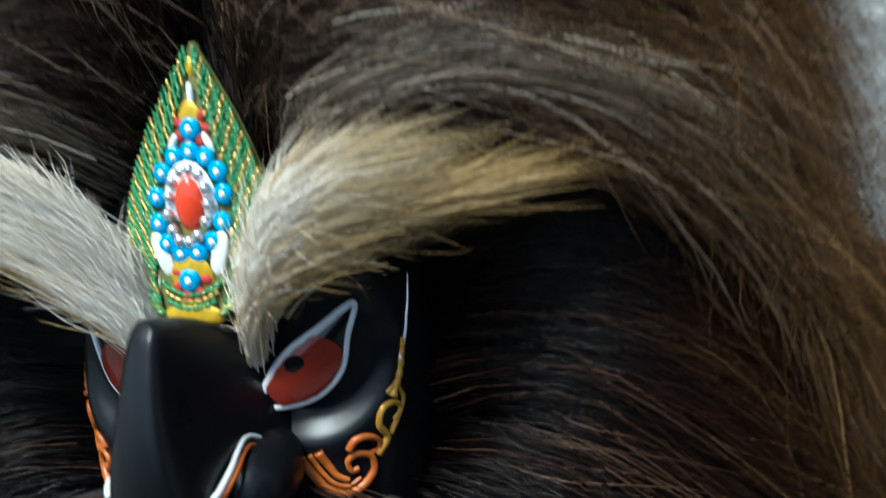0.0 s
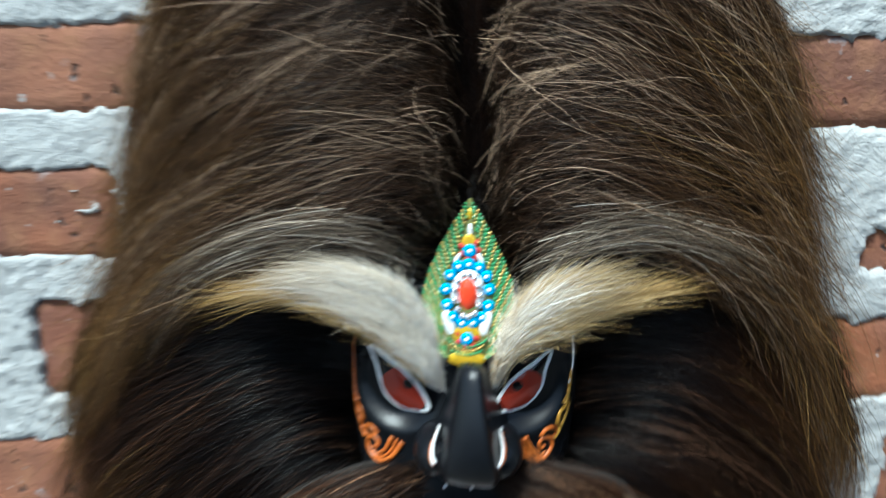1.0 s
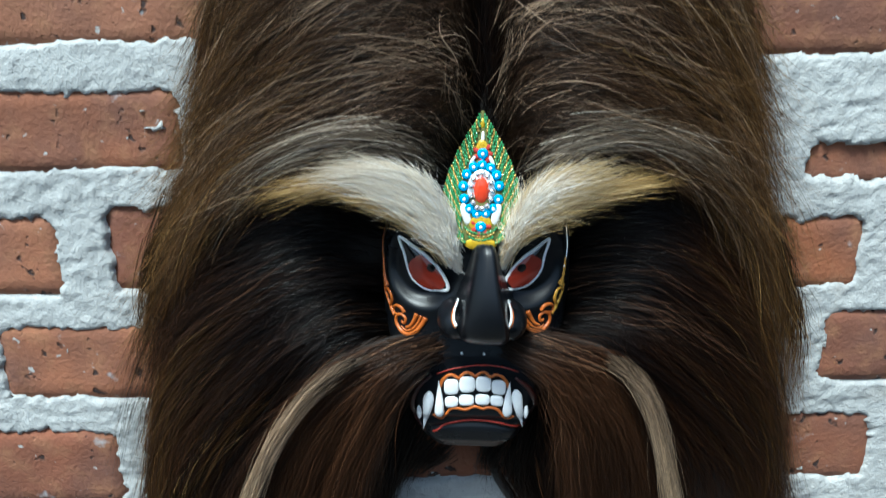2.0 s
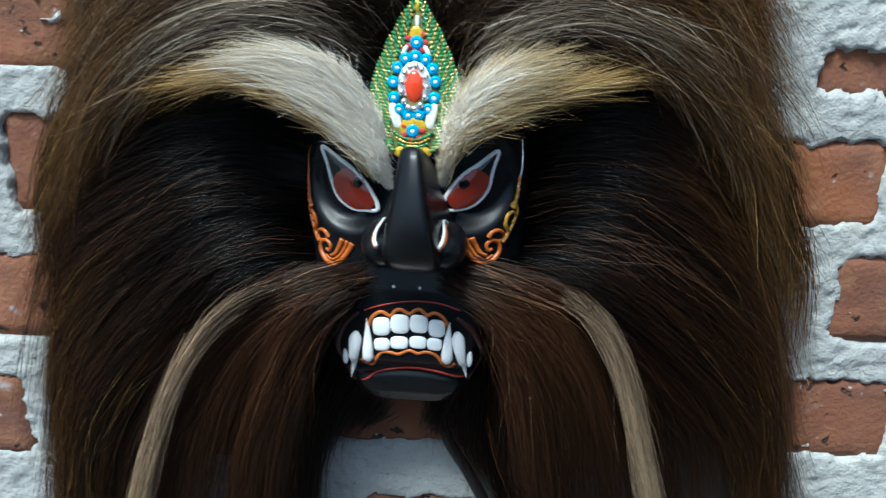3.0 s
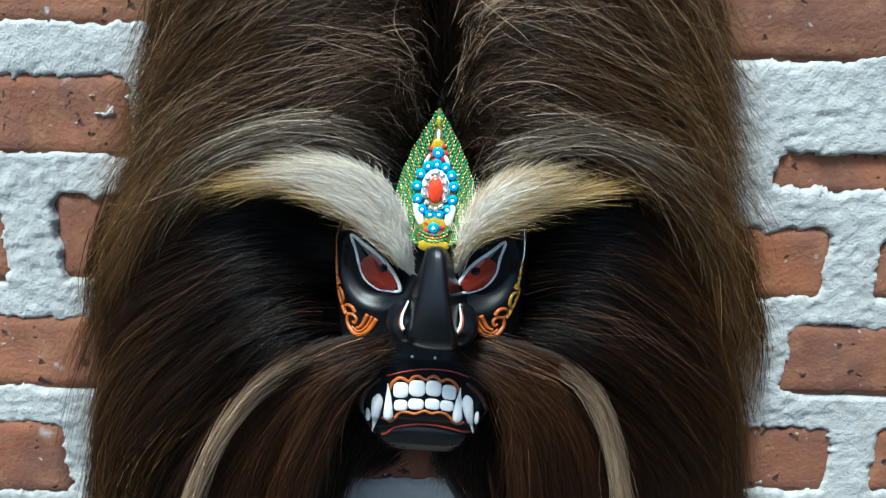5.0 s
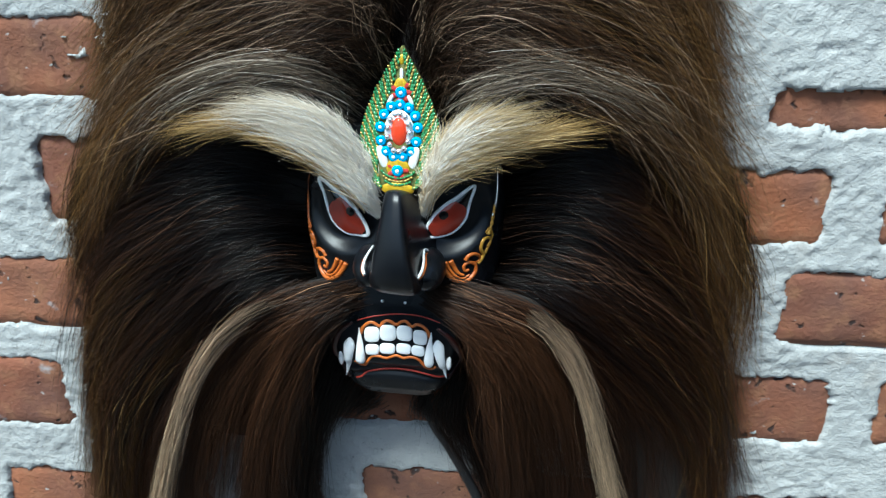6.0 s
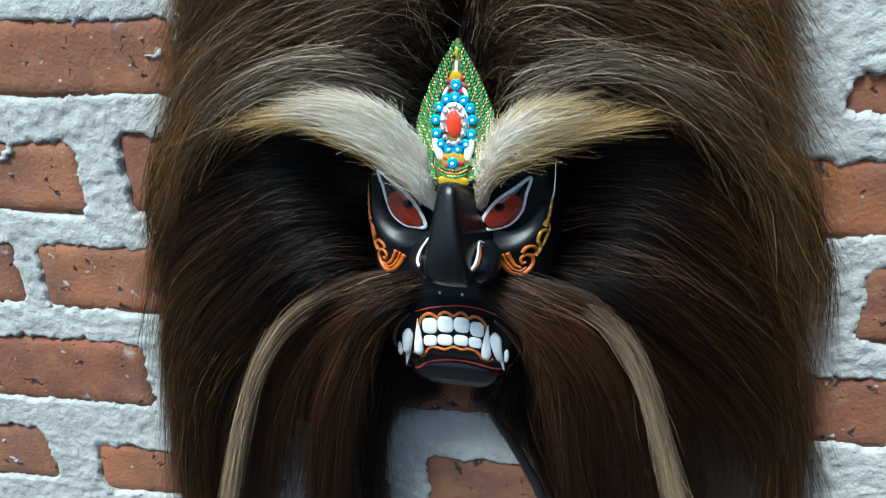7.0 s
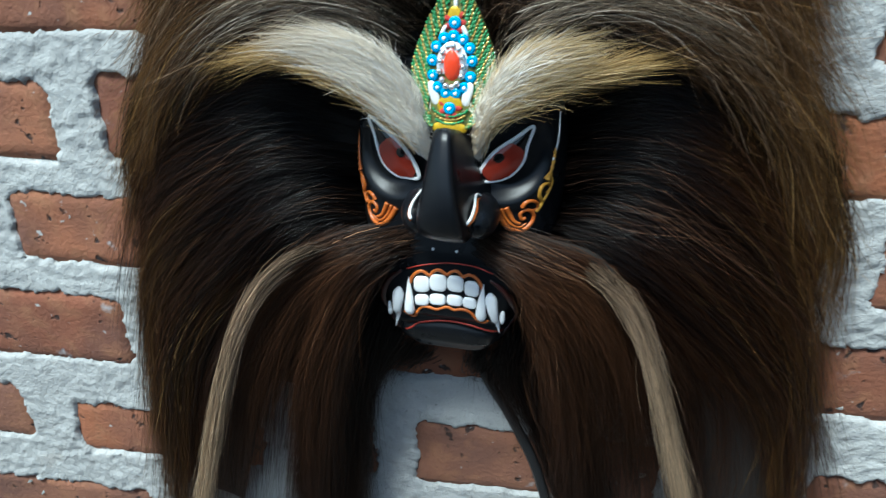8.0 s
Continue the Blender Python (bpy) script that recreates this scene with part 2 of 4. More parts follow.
# ---- the brick wall ----
SEEN = [  # x from, x to, z from, z to, proud of the wall in mm
    (-0.56, -0.300, 1.527, 1.577, 1), (-0.80, -0.60, 1.525, 1.574, 0), (-0.26, -0.06, 1.525, 1.575, 0), (-0.01, 0.06, 1.52, 1.57, 0), (0.112, 0.335, 1.518, 1.569, 1),
    (-0.555, -0.338, 1.426, 1.482, 2), (-0.80, -0.60, 1.424, 1.480, 0), (-0.29, -0.08, 1.424, 1.478, 0), (-0.03, 0.12, 1.42, 1.475, 0), (0.181, 0.392, 1.414, 1.440, -3),
    (-0.660, -0.452, 1.319, 1.377, 1), (-0.402, -0.195, 1.323, 1.388, 0), (-0.15, -0.02, 1.32, 1.38, 0), (0.03, 0.233, 1.320, 1.374, 1), (0.284, 0.49, 1.322, 1.369, -2),
    (-0.760, -0.541, 1.221, 1.279, 0), (-0.509, -0.290, 1.219, 1.280, 1), (-0.24, -0.04, 1.22, 1.28, 0), (0.00, 0.17, 1.225, 1.285, 0), (0.218, 0.430, 1.231, 1.289, 3),
    (-0.640, -0.425, 1.110, 1.176, 2), (-0.37, -0.215, 1.115, 1.178, 0), (-0.178, 0.010, 1.130, 1.186, -1), (0.055, 0.272, 1.127, 1.189, 0), (0.317, 0.52, 1.13, 1.188, 0),
    (-0.76, -0.557, 1.005, 1.066, 1), (-0.499, -0.300, 0.998, 1.052, 0), (-0.26, -0.187, 1.008, 1.066, 0), (-0.140, 0.075, 1.008, 1.072, 1), (0.205, 0.40, 1.00, 1.060, 0),
    (-0.66, -0.44, 0.885, 0.942, 0), (-0.39, -0.18, 0.89, 0.945, 0), (-0.13, 0.08, 0.89, 0.945, 0), (0.12, 0.33, 0.89, 0.945, 0)]
rng = np.random.default_rng(5)
LAID = list(SEEN)
for row, z in enumerate(np.concatenate([np.arange(0.015, 0.86, 0.1045), np.arange(1.622, 2.36, 0.1)])):
    x = -1.46 + (0.11 if row % 2 else 0.0)
    while x < 1.08:
        w = rng.uniform(0.195, 0.215)
        LAID.append((x, x + w, z + rng.uniform(-0.004, 0.004), z + 0.055 + rng.uniform(-0.004, 0.004), rng.uniform(-2, 2)))
        x += w + rng.uniform(0.028, 0.05)
for z in (0.89, 1.006, 1.115, 1.222, 1.32, 1.425, 1.525):
    taken = [(a, b) for a, b, c, d, _ in SEEN if abs(c - z) < 0.03]
    for x, step in ((max(b for a, b in taken) + 0.045, 1), (min(a for a, b in taken) - 0.045, -1)):
        while -1.3 < x < 1.08:
            w = rng.uniform(0.195, 0.215)
            LAID.append((min(x, x + step * w), max(x, x + step * w), z, z + 0.056, rng.uniform(-2, 2)))
            x += step * (w + rng.uniform(0.03, 0.05))


def smooth_noise(x, z, size, seed):
    """Value noise in -1..1 with cells of that size."""
    x, z = x / size + 1000, z / size + 1000
    i, j = np.floor(x).astype(int), np.floor(z).astype(int)
    f, g = x - i, z - j
    f, g = f * f * (3 - 2 * f), g * g * (3 - 2 * g)

    def cell(a, b):
        h = np.sin(a * 127.1 + b * 311.7 + seed * 74.7) * 43758.5453
        return 2 * (h - np.floor(h)) - 1
    return (cell(i, j) * (1 - f) + cell(i + 1, j) * f) * (1 - g) + (cell(i, j + 1) * (1 - f) + cell(i + 1, j + 1) * f) * g


def mortar_height(x, z):
    """How far the mortar stands out of the wall's plane, in metres."""
    lumps = 0.0012 * smooth_noise(x, z, 0.05, 1) + 0.0006 * smooth_noise(x, z * 1.6, 0.02, 2)
    grit = 0.0007 * smooth_noise(x + 0.4 * z, z, 0.0085, 3) + 0.0007 * smooth_noise(x - 0.3 * z, z, 0.0052, 4) + 0.0005 * np.random.default_rng(3).uniform(-1, 1, x.shape) - 0.0012 * np.clip((smooth_noise(x, z * 1.5, 0.013, 13) - 0.6) * 8, 0, 1)
    smear = np.clip(smooth_noise(x, z, 0.09, 8) * 2.2 - 0.4, 0, 1)
    h = 0.0020 + lumps + grit * (1 - 0.6 * smear)
    edge_noise = 0.0034 * smooth_noise(x, z, 0.022, 5) + 0.0030 * smooth_noise(x, z, 0.009, 6) + 0.0024 * smooth_noise(x, z, 0.004, 9)
    crumbs = smooth_noise(x, z, 0.007, 10) + 0.7 * smooth_noise(x, z, 0.03, 11)
    for x0, x1, z0, z1, proud in LAID:
        near = (x > x0 - 0.03) & (x < x1 + 0.03) & (z > z0 - 0.03) & (z < z1 + 0.03)
        if not near.any():
            continue
        a, b = x[near], z[near]
        qx, qz = np.abs(a - (x0 + x1) / 2) - (x1 - x0) / 2, np.abs(b - (z0 + z1) / 2) - (z1 - z0) / 2
        r = 0.007
        dist = np.hypot(np.maximum(qx + r, 0), np.maximum(qz + r, 0)) + np.minimum(np.maximum(qx, qz) + r, 0) - r
        dist = dist + edge_noise[near]
        rise = np.clip(dist / 0.0036, 0, 1)
        inside = -0.009 + np.clip((crumbs[near] - 1.12) * 7, 0, 1) * (0.0118 + proud / 1000)
        gap = np.clip(1 - np.abs(b - z0 + 0.003) / 0.006, 0, 1) * np.clip(smooth_noise(a, b * 0 + z0, 0.07, 12) * 3 - 0.3, 0, 1) * (qx < 0)
        h[near] = inside + (h[near] - inside) * rise * rise * (3 - 2 * rise) - 0.013 * gap
    return h


def steps(a, b, c, d, fine, coarse):
    return np.concatenate([np.arange(a, b, coarse), np.arange(b, c, fine), np.arange(c, d + coarse, coarse)])


wall = new("wall_north", bpy.data.meshes.new("wall_north"))
gx = steps(-1.5, -0.70, 0.46, 1.28, 0.0027, 0.02)
gz = steps(0.0, 0.86, 1.70, 2.4, 0.0027, 0.02)
XX, ZZ = np.meshgrid(gx, gz, indexing="ij")
HH = mortar_height(XX.ravel(), ZZ.ravel()).reshape(XX.shape)
front = np.stack([XX, WALL - HH, ZZ], -1).reshape(-1, 3)
mesh_wall = mesh_of("mortar", front, grid_quads(len(gx), len(gz)), MORTAR, wall)
bm = bmesh.new()
bmesh.ops.create_cube(bm, size=1, matrix=Matrix.Translation((-0.11, WALL + 0.075, 1.2)) @ Matrix.Diagonal((2.82, 0.11, 2.4, 1)))
bm.to_mesh(wall.data)
bm.free()
wall.data.materials.append(MORTAR)
tagged(wall, "rough red brick wall with thick pale lumpy mortar joints", "wall", kind="structure")

ground = new("ground", bpy.data.meshes.new("ground"))
bm = bmesh.new()
bmesh.ops.create_grid(bm, x_segments=2, y_segments=2, size=400)
bm.to_mesh(ground.data)
bm.free()
ground.data.materials.append(GROUND)
# added walls out of view: they block the low sky and darken reflections
for name, place, size in (("wall_south", (0.0, -2.6, 0.9), (6.2, 0.15, 1.8)), ("wall_east", (2.6, -1.1, 1.5), (0.15, 2.85, 3.0))):
    w = new(name, bpy.data.meshes.new(name))
    bm = bmesh.new()
    bmesh.ops.create_cube(bm, size=1, matrix=Matrix.Translation(place) @ Matrix.Diagonal((*size, 1)))
    bmesh.ops.bevel(bm, geom=bm.edges[:], offset=0.01, segments=2, affect="EDGES")
    bm.to_mesh(w.data)
    bm.free()
    w.data.materials.append(GROUND)
    tagged(w, "unseen plain grey plastered wall added to block low light", "wall", kind="structure")
tagged(ground, "plain grey concrete ground in front of the wall", "ground", kind="structure")

# ---- the mask ----
mask = empty("mask", Matrix.Translation((AX, WALL, AZ)), "black lacquered demon mask with long brown hair on brick wall", "mask")
FACE = pose(0, 0, 0, 0, 0, -5)   # the carved face is turned a little on the wall


def at(x, z, d):
    """A place on the face, in mm: across, up, and out from the wall."""
    return FACE @ Vector((x / 1000, -d / 1000, z / 1000))


def table(z, rows):
    zs, vs = zip(*rows)
    return np.interp(z, zs, vs)


def half_width(z):
    return table(z, ((-172, 3), (-169, 18), (-162, 32), (-150, 43), (-130, 52), (-108, 60), (-85, 68), (-60, 74), (-25, 77), (10, 76), (35, 70), (62, 56)))


def centre_depth(z):
    return table(z, ((-172, 36), (-168, 50), (-160, 64), (-150, 72), (-140, 76), (-133, 77), (-127, 76), (-121, 82), (-112, 83), (-100, 82), (-84, 81), (-72, 79), (-58, 75), (-40, 73), (-15, 75), (10, 77), (30, 76), (62, 66)))


def eye_middle(side):
    return (38.0, 1.0) if side > 0 else (-41.0, -2.0)


def face_depth(x, z):
    x, z = np.asarray(x, float), np.asarray(z, float)
    w = half_width(z)
    q = np.clip(np.abs(x - 0.012 * z + 2) / w, 0, 1)
    d = 22 + (centre_depth(z) - 22) * np.sqrt(np.maximum(1 - q ** (4 + 3.5 * np.clip((-70 - z) / 20, 0, 1)), 0))
    for side in (-1, 1):
        ex, ez = eye_middle(side)
        r = np.hypot((x - ex) / 31, (z - ez) / 33)
        f = np.clip((r - 0.66) / 0.40, 0, 1)
        d = d - 9.0 * (1 - f * f * (3 - 2 * f))
        low = np.clip((14 - z) / 30, 0, 1)
        d = d + 1.0 * np.exp(-((r - 1.12) / 0.16) ** 2) * low
    lip = np.exp(-((z + 131.5 + (x / 16) ** 2 * 1.2) / 2.6) ** 2) * (np.abs(x) < 40)
    return d - 2.5 * lip


def build_face():
    n, k = 110, 150
    u = np.sin(np.linspace(-1, 1, n) * math.pi / 2)
    z = np.linspace(-172, 62, k)
    U, Z = np.meshgrid(u, z, indexing="ij")
    X = U * half_width(Z) + 0.012 * Z - 2
    D = face_depth(X, Z)
    f = np.array([at(*p) for p in zip(X.ravel(), Z.ravel(), D.ravel())])
    back = np.array([at(x, zz, 12) for x, zz in zip(X.ravel() * 0.97, Z.ravel() * 0.99)])
    q = grid_quads(n, k)
    rim = np.concatenate([np.arange(k), np.arange(1, n) * k + k - 1, (n - 1) * k + np.arange(k - 2, -1, -1), np.arange(n - 2, 0, -1) * k])
    r2 = np.roll(rim, -1)
    m = n * k
    mesh_of("face", np.concatenate([f, back]), np.concatenate([q, q[:, ::-1] + m, np.stack([rim, r2, r2 + m, rim + m], -1)]), LACQUER, mask, label="satin black carved wooden face")


def on_face(points, lift=0.0):
    return [at(x, z, float(face_depth(x, z)) + lift) for x, z in points]


def ring(points, n):
    """A closed smooth curve through points."""
    p = np.array(points, float)
    m = len(p)
    return catmull(np.concatenate([p[-2:], p, p[:3]]), (m + 4) * n + 1)[2 * n:(m + 2) * n]


def build_nose():
    # up, half width of the front, depth of the ridge, how far the root drops towards the face
    rows = np.array([(30.5, 0.4, 117, 24), (30.0, 5.0, 118, 24), (28.5, 6.6, 120, 24), (24, 7.4, 123.5, 22), (10, 9.3, 130, 14), (-5, 11.8, 135, 7), (-18, 14.2, 137, 3), (-28, 16.2, 135, 1), (-36, 17.2, 130, 0), (-42, 16.8, 122, 0), (-47, 15, 111, 0), (-52, 12, 97, 0), (-55, 8, 84, 0)])
    prof = np.concatenate([rows[:2], catmull(rows[2:], 52)])
    section = catmull(np.array([(-1.62, 0.0), (-1.36, 0.30), (-1.14, 0.66), (-1.00, 0.84), (-0.78, 0.925), (-0.35, 0.975), (0.2, 1.0), (0.70, 1.0), (0.98, 0.93), (1.14, 0.66), (1.36, 0.30), (1.62, 0.0)]), 49)
    v = []
    for z, w, ridge, drop in prof:
        for u, g in section:
            g = min(g, 1.0)
            v.append(at(5.5 + 2.5 * (ridge - 84) / 50 * g + w * u, z - drop * (1 - g) ** 1.4, 58 + (ridge - 58) * g))
    mesh_of("nose", np.array(v), grid_quads(len(prof), len(section))[:, ::-1], LACQUER, mask, label="long hooked satin black nose")
    nose = mask.children[-1]
    for side in (-1, 1):
        bm = bmesh.new()
        blob(bm, at(5 + side * 20.5, -36, 88), (0.0135, 0.0230, 0.0145), 28, 16)
        part("nostril", bm, LACQUER, nose)
        white = [(18.4, -28.5, 122), (20.4, -25.5, 118), (20.6, -22, 110), (19.2, -19.2, 101), (18.6, -18.8, 94), (20.5, -22.5, 88), (24.0, -30.5, 83), (26.5, -36, 79)]
        shade = [(18.8, -30.0, 121), (21.4, -27.2, 117), (22.0, -23.6, 109), (20.6, -21.4, 101), (20.2, -21.2, 95), (22.0, -25.0, 89)]
        for name, m, curve, r in (("nostril_line", WHITE, white, 1.15), ("nostril_shade", ORANGE, shade, 0.9)):
            pts = catmull(np.array(curve, float), 40)
            bm = bmesh.new()
            tube(bm, [at(6.0 + side * x, z, d) for x, z, d in pts], [r / 1000 * (1.1 - 0.75 * (i / 39) ** 1.5) for i in range(40)], 8, 0.8, out=(side * 0.8, -0.6, 0))
            part(name, bm, m, nose, "white painted line" if m is WHITE else "orange painted line")


EYES = {-1: [(-60, 19.5), (-49, 13), (-37, 4.5), (-27, -6), (-21.5, -18.5), (-31, -20.5), (-40, -20), (-49.5, -13.5), (-54, -2.6), (-56.5, 7.7)],
        1: [(55, 19.5), (43, 11.3), (33, 4.3), (25.5, -4.6), (21, -15.5), (30.3, -17.5), (41, -14.6), (49, -5.7), (52, 7.0)]}


def eye_depth(side, x):
    return 75 - 0.45 * (x - 21) if side > 0 else 72 - 0.27 * (-x - 21)


def dome(side, centre, radius, bulge, lift, rings=9, rays=48, skirt=0.0):
    """A low dome in the eye's slanting plane; radius(angle) is its outline; the skirt runs back to the socket."""
    cx, cz = centre
    v = []
    for i in range(rings + 1 + (skirt > 0)):
        f = min(i / rings, 1.0)
        for k in range(rays):
            a = 2 * math.pi * k / rays
            r = radius(a) * max(f, 0.001)
            x, z = cx + r * math.cos(a), cz + r * math.sin(a)
            v.append(at(x, z, eye_depth(side, x) + lift + bulge * (1 - f * f) - (skirt if i > rings else 0)))
    return np.array(v), grid_quads(rings + 1 + (skirt > 0), rays, True)


def build_eyes():
    for side in (-1, 1):
        outline = ring(EYES[side], 8)
        c = (-40.0, -6.0) if side < 0 else (38.0, -2.5)
        ang = np.arctan2(outline[:, 1] - c[1], outline[:, 0] - c[0])
        rad = np.hypot(outline[:, 0] - c[0], outline[:, 1] - c[1])
        o = np.argsort(ang)
        edge = lambda a: float(np.interp((a + math.pi) % (2 * math.pi) - math.pi, ang[o], rad[o], period=2 * math.pi))
        v, q = dome(side, c, edge, 2.6, 0.0, skirt=12.0)
        eye = mesh_of("eye", v, q, PUPIL, mask, label="glossy red-brown eye with white painted rim")
        ic = (-38.0, -8.0) if side < 0 else (37.5, -5.0)
        ie = lambda a: 14.6 if side > 0 else 16.0
        inside = lambda a: next(r for r in np.arange(ie(a), 0.0, -0.4) if math.hypot(ic[0] + r * math.cos(a) - c[0], ic[1] + r * math.sin(a) - c[1]) < 0.95 * edge(math.atan2(ic[1] + r * math.sin(a) - c[1], ic[0] + r * math.cos(a) - c[0])))
        v, q = dome(side, ic, inside, 2.2, 2.0)
        mesh_of("iris", v, q, IRIS, eye, label="deep red iris")
        pc = (-34.7, -1.8) if side < 0 else (34.6, -0.2)
        v, q = dome(side, pc, lambda a: 3.3, 0.5, 4.0, 4, 24)
        mesh_of("pupil", v, q, PUPIL, eye)
        bm = bmesh.new()
        n = len(outline)
        tube(bm, [at(x, z, eye_depth(side, x) + 0.6) for x, z in outline], [0.00115 + 0.0006 * max(0.0, math.sin(2 * math.pi * k / n)) for k in range(n)], 8, 0.6, closed=True)
        part("eye_rim", bm, WHITE, eye, "white painted rim")


def build_scrolls():
    """Carved and painted curls on the cheeks."""
    cords = [([(33, -38), (36, -43.5), (41, -50), (47, -53.5), (53, -52.5), (57.5, -47), (57, -41), (53, -38.5), (49.5, -41), (50.5, -45), (53, -44.5)], 1.9),
             ([(40, -35.5), (42.5, -41), (45.5, -46), (49.5, -48.5)], 1.8),
             ([(36.5, -36.5), (39.5, -43), (44, -48.5), (49, -50.8), (53.5, -48.5)], 1.15),
             ([(50.5, -36), (53, -32.5), (57, -32), (60, -35), (59.5, -39), (56.5, -39.5)], 1.5),
             ([(59, -41), (62.5, -35), (61, -28.5), (62.5, -22.5), (66, -21.5), (67.3, -25.5), (65, -28.5)], 1.6),
             ([(63.5, -34), (66.2, -28), (68.2, -21), (66.5, -15), (63.8, -17)], 1.2),
             ([(65.5, -19), (67.5, -12), (68.6, -4), (69, 2)], 1.5),
             ([(68, -6), (70, 5), (70.3, 14), (69.5, 24)], 0.7)]
    for side in (-1, 1):
        for i, (c, thick) in enumerate(cords):
            p = catmull(np.array(c, float), 9 * len(c))
            n = len(p)
            bm = bmesh.new()
            lines = [(x, z) if side > 0 else (-x - 6, z - 5) for x, z in p]
            tube(bm, on_face(lines, 0.4), [thick / 1000 * (1.12 - 0.55 * k / n) * (1 + (0.22 * math.sin(1.1 * k) if i == 6 else 0)) for k in range(n)], 8, 0.8)
            part("cheek_scroll", bm, (PEARL if i == 7 else GOLD) if side > 0 and i > 3 else ORANGE, mask, "gold painted scroll" if side > 0 and i > 3 else "orange painted scroll")


def mouth(x, z, lift=0.0):
    return at(x, z, float(face_depth(x, z)) + lift)


def build_teeth():
    def tooth(x, z, w, h, name="tooth"):
        bm = bmesh.new()
        blob(bm, mouth(x, z, 0.6), ((w + 0.5) / 2000, 0.0017, h / 2000), 18, 12, FACE @ Matrix.Rotation(-x * 0.008, 4, "Z"), 0.62)
        part(name, bm, WHITE, mask, "white painted tooth")

    for x, z, w, h in ((-18.3, -96.8, 11.4, 12.8), (-5.8, -94.4, 12.3, 13.4), (6.9, -93.6, 12.0, 12.8), (18.9, -96.0, 10.9, 12.2)):
        tooth(x, z, w, h)
    for x, z, w, h in ((-18.1, -109.4, 10.2, 9.0), (-6.3, -107.6, 11.7, 9.0), (6.4, -106.6, 11.3, 8.8), (17.5, -107.2, 10.0, 8.8)):
        tooth(x, z, w, h)

    def fang(base, tip, width, bow, least=0.0):
        a, b = np.array(base), np.array(tip)
        n, pts, rad = 18, [], []
        for i in range(n):
            f = i / (n - 1)
            p = a + (b - a) * f
            p = p + np.array([bow, 0]) * math.sin(math.pi * f)
            pts.append(at(p[0], p[1], max(least, float(face_depth(*p)) + 1.2)))
            rad.append(width / 2000 * max(0.05, (min(1, (f + 0.012) / 0.16)) ** 0.5 * (1 - f ** 1.7)))
        bm = bmesh.new()
        tube(bm, pts, rad, 14, 0.6)
        part("fang", bm, WHITE, mask, "white painted pointed fang")

    fang((-27.8, -124.0), (-28.3, -91.5), 8.4, 0.4)
    fang((25.9, -121.5), (27.6, -91.0), 8.4, -0.4)
    fang((-35.6, -101.0), (-41.6, -139.0), 9.4, 0.6, 76)
    fang((32.4, -97.5), (38.6, -134.0), 9.4, -0.4, 76)
    for x, z in ((-44.2, -121), (40.6, -118.5)):
        bm = bmesh.new()
        blob(bm, mouth(x, z, 0.8), (0.0022, 0.0022, 0.0062), 12, 10, FACE)
        part("tooth", bm, WHITE, mask, "small white painted side tooth")
    upper = [(-27, -97), (-25.3, -91.5), (-21.3, -87.6), (-17.5, -86.8), (-12.3, -89.2), (-9.2, -85.6), (-5.0, -84.4), (0.5, -87.0), (4.3, -84.4), (8.0, -83.8), (12.5, -87.4), (16.2, -85.6), (20.7, -86.6), (24.4, -90.5), (26.5, -95.5)]
    lower = [(-32.5, -122), (-30.5, -126.3), (-26.0, -127.6), (-22.5, -121.0), (-18.5, -115.6), (-13.1, -115.0), (-7.0, -116.0), (0.4, -112.8), (6.2, -114.6), (11.4, -113.2), (17.4, -114.6), (21.8, -119.5), (24.5, -124.2), (28.1, -124.6), (30.6, -121.0)]
    for name, pts, m, r in (("upper_gum_line", upper, ORANGE, 1.3), ("lower_gum_line", lower, ORANGE, 1.15),
                            ("lip_line", [(-34, -141), (-29.8, -139), (-21.8, -133.6), (-1.5, -129.1), (17.0, -130.2), (32.4, -134.2), (39, -137)], RED, 0.85),
                            ("upper_lip_line", [(-30, -86), (-15.9, -81.5), (2.3, -78.4), (20.1, -79.0), (34, -83)], RED, 0.55)):
        p = catmull(np.array(pts, float), 8 * len(pts))
        bm = bmesh.new()
        tube(bm, [mouth(x, z, 0.5) for x, z in p], r / 1000, 8, 0.7)
        part(name, bm, m, mask, "orange painted gum edge" if m is ORANGE else "thin red painted lip line")
    # dark red corners of the mouth and the gap between the rows
    for side in (-1, 1):
        bm = bmesh.new()
        p = catmull(np.array([(side * 33 - 1, -88), (side * 43 - 1, -97), (side * 48.5 - 1, -112), (side * 47 - 1, -130), (side * 39 - 1, -143)], float), 30)
        tube(bm, [mouth(x, z, 0.2) for x, z in p], [0.0012 + 0.0016 * math.sin(math.pi * i / 29) for i in range(30)], 8, 0.6)
        part("mouth_corner", bm, mat("dark_red_lacquer", (0.035, 0.007, 0.005), 0.35)[0] if side < 0 else bpy.data.materials["dark_red_lacquer"], mask)
    for x, z in ((-10.5, -69.5), (6.9, -69.5), (25.8, -66)):
        bm = bmesh.new()
        blob(bm, mouth(x, z, 0.4), (0.0012, 0.001, 0.0012), 10, 6)
        part("nail", bm, PEARL, mask, "tiny pale nail head")


# ---- the beaded forehead ornament ----
def leaf_half(s):
    return table(s, ((0, 4), (0.03, 12), (0.08, 18), (0.16, 23.5), (0.26, 27.6), (0.38, 28.0), (0.5, 26.0), (0.62, 21.4), (0.74, 16), (0.86, 9.2), (0.95, 3.6), (1, 0.8)))


def orn(x, z, lift=0.0):
    """A place on the ornament, in mm from its middle line; it leans back with the forehead."""
    q = min(1.0, abs(x) / 30)
    return at(x + 3.2, z, 83 - (z - 19) / 97 * 23 + lift - 5 * q * q)


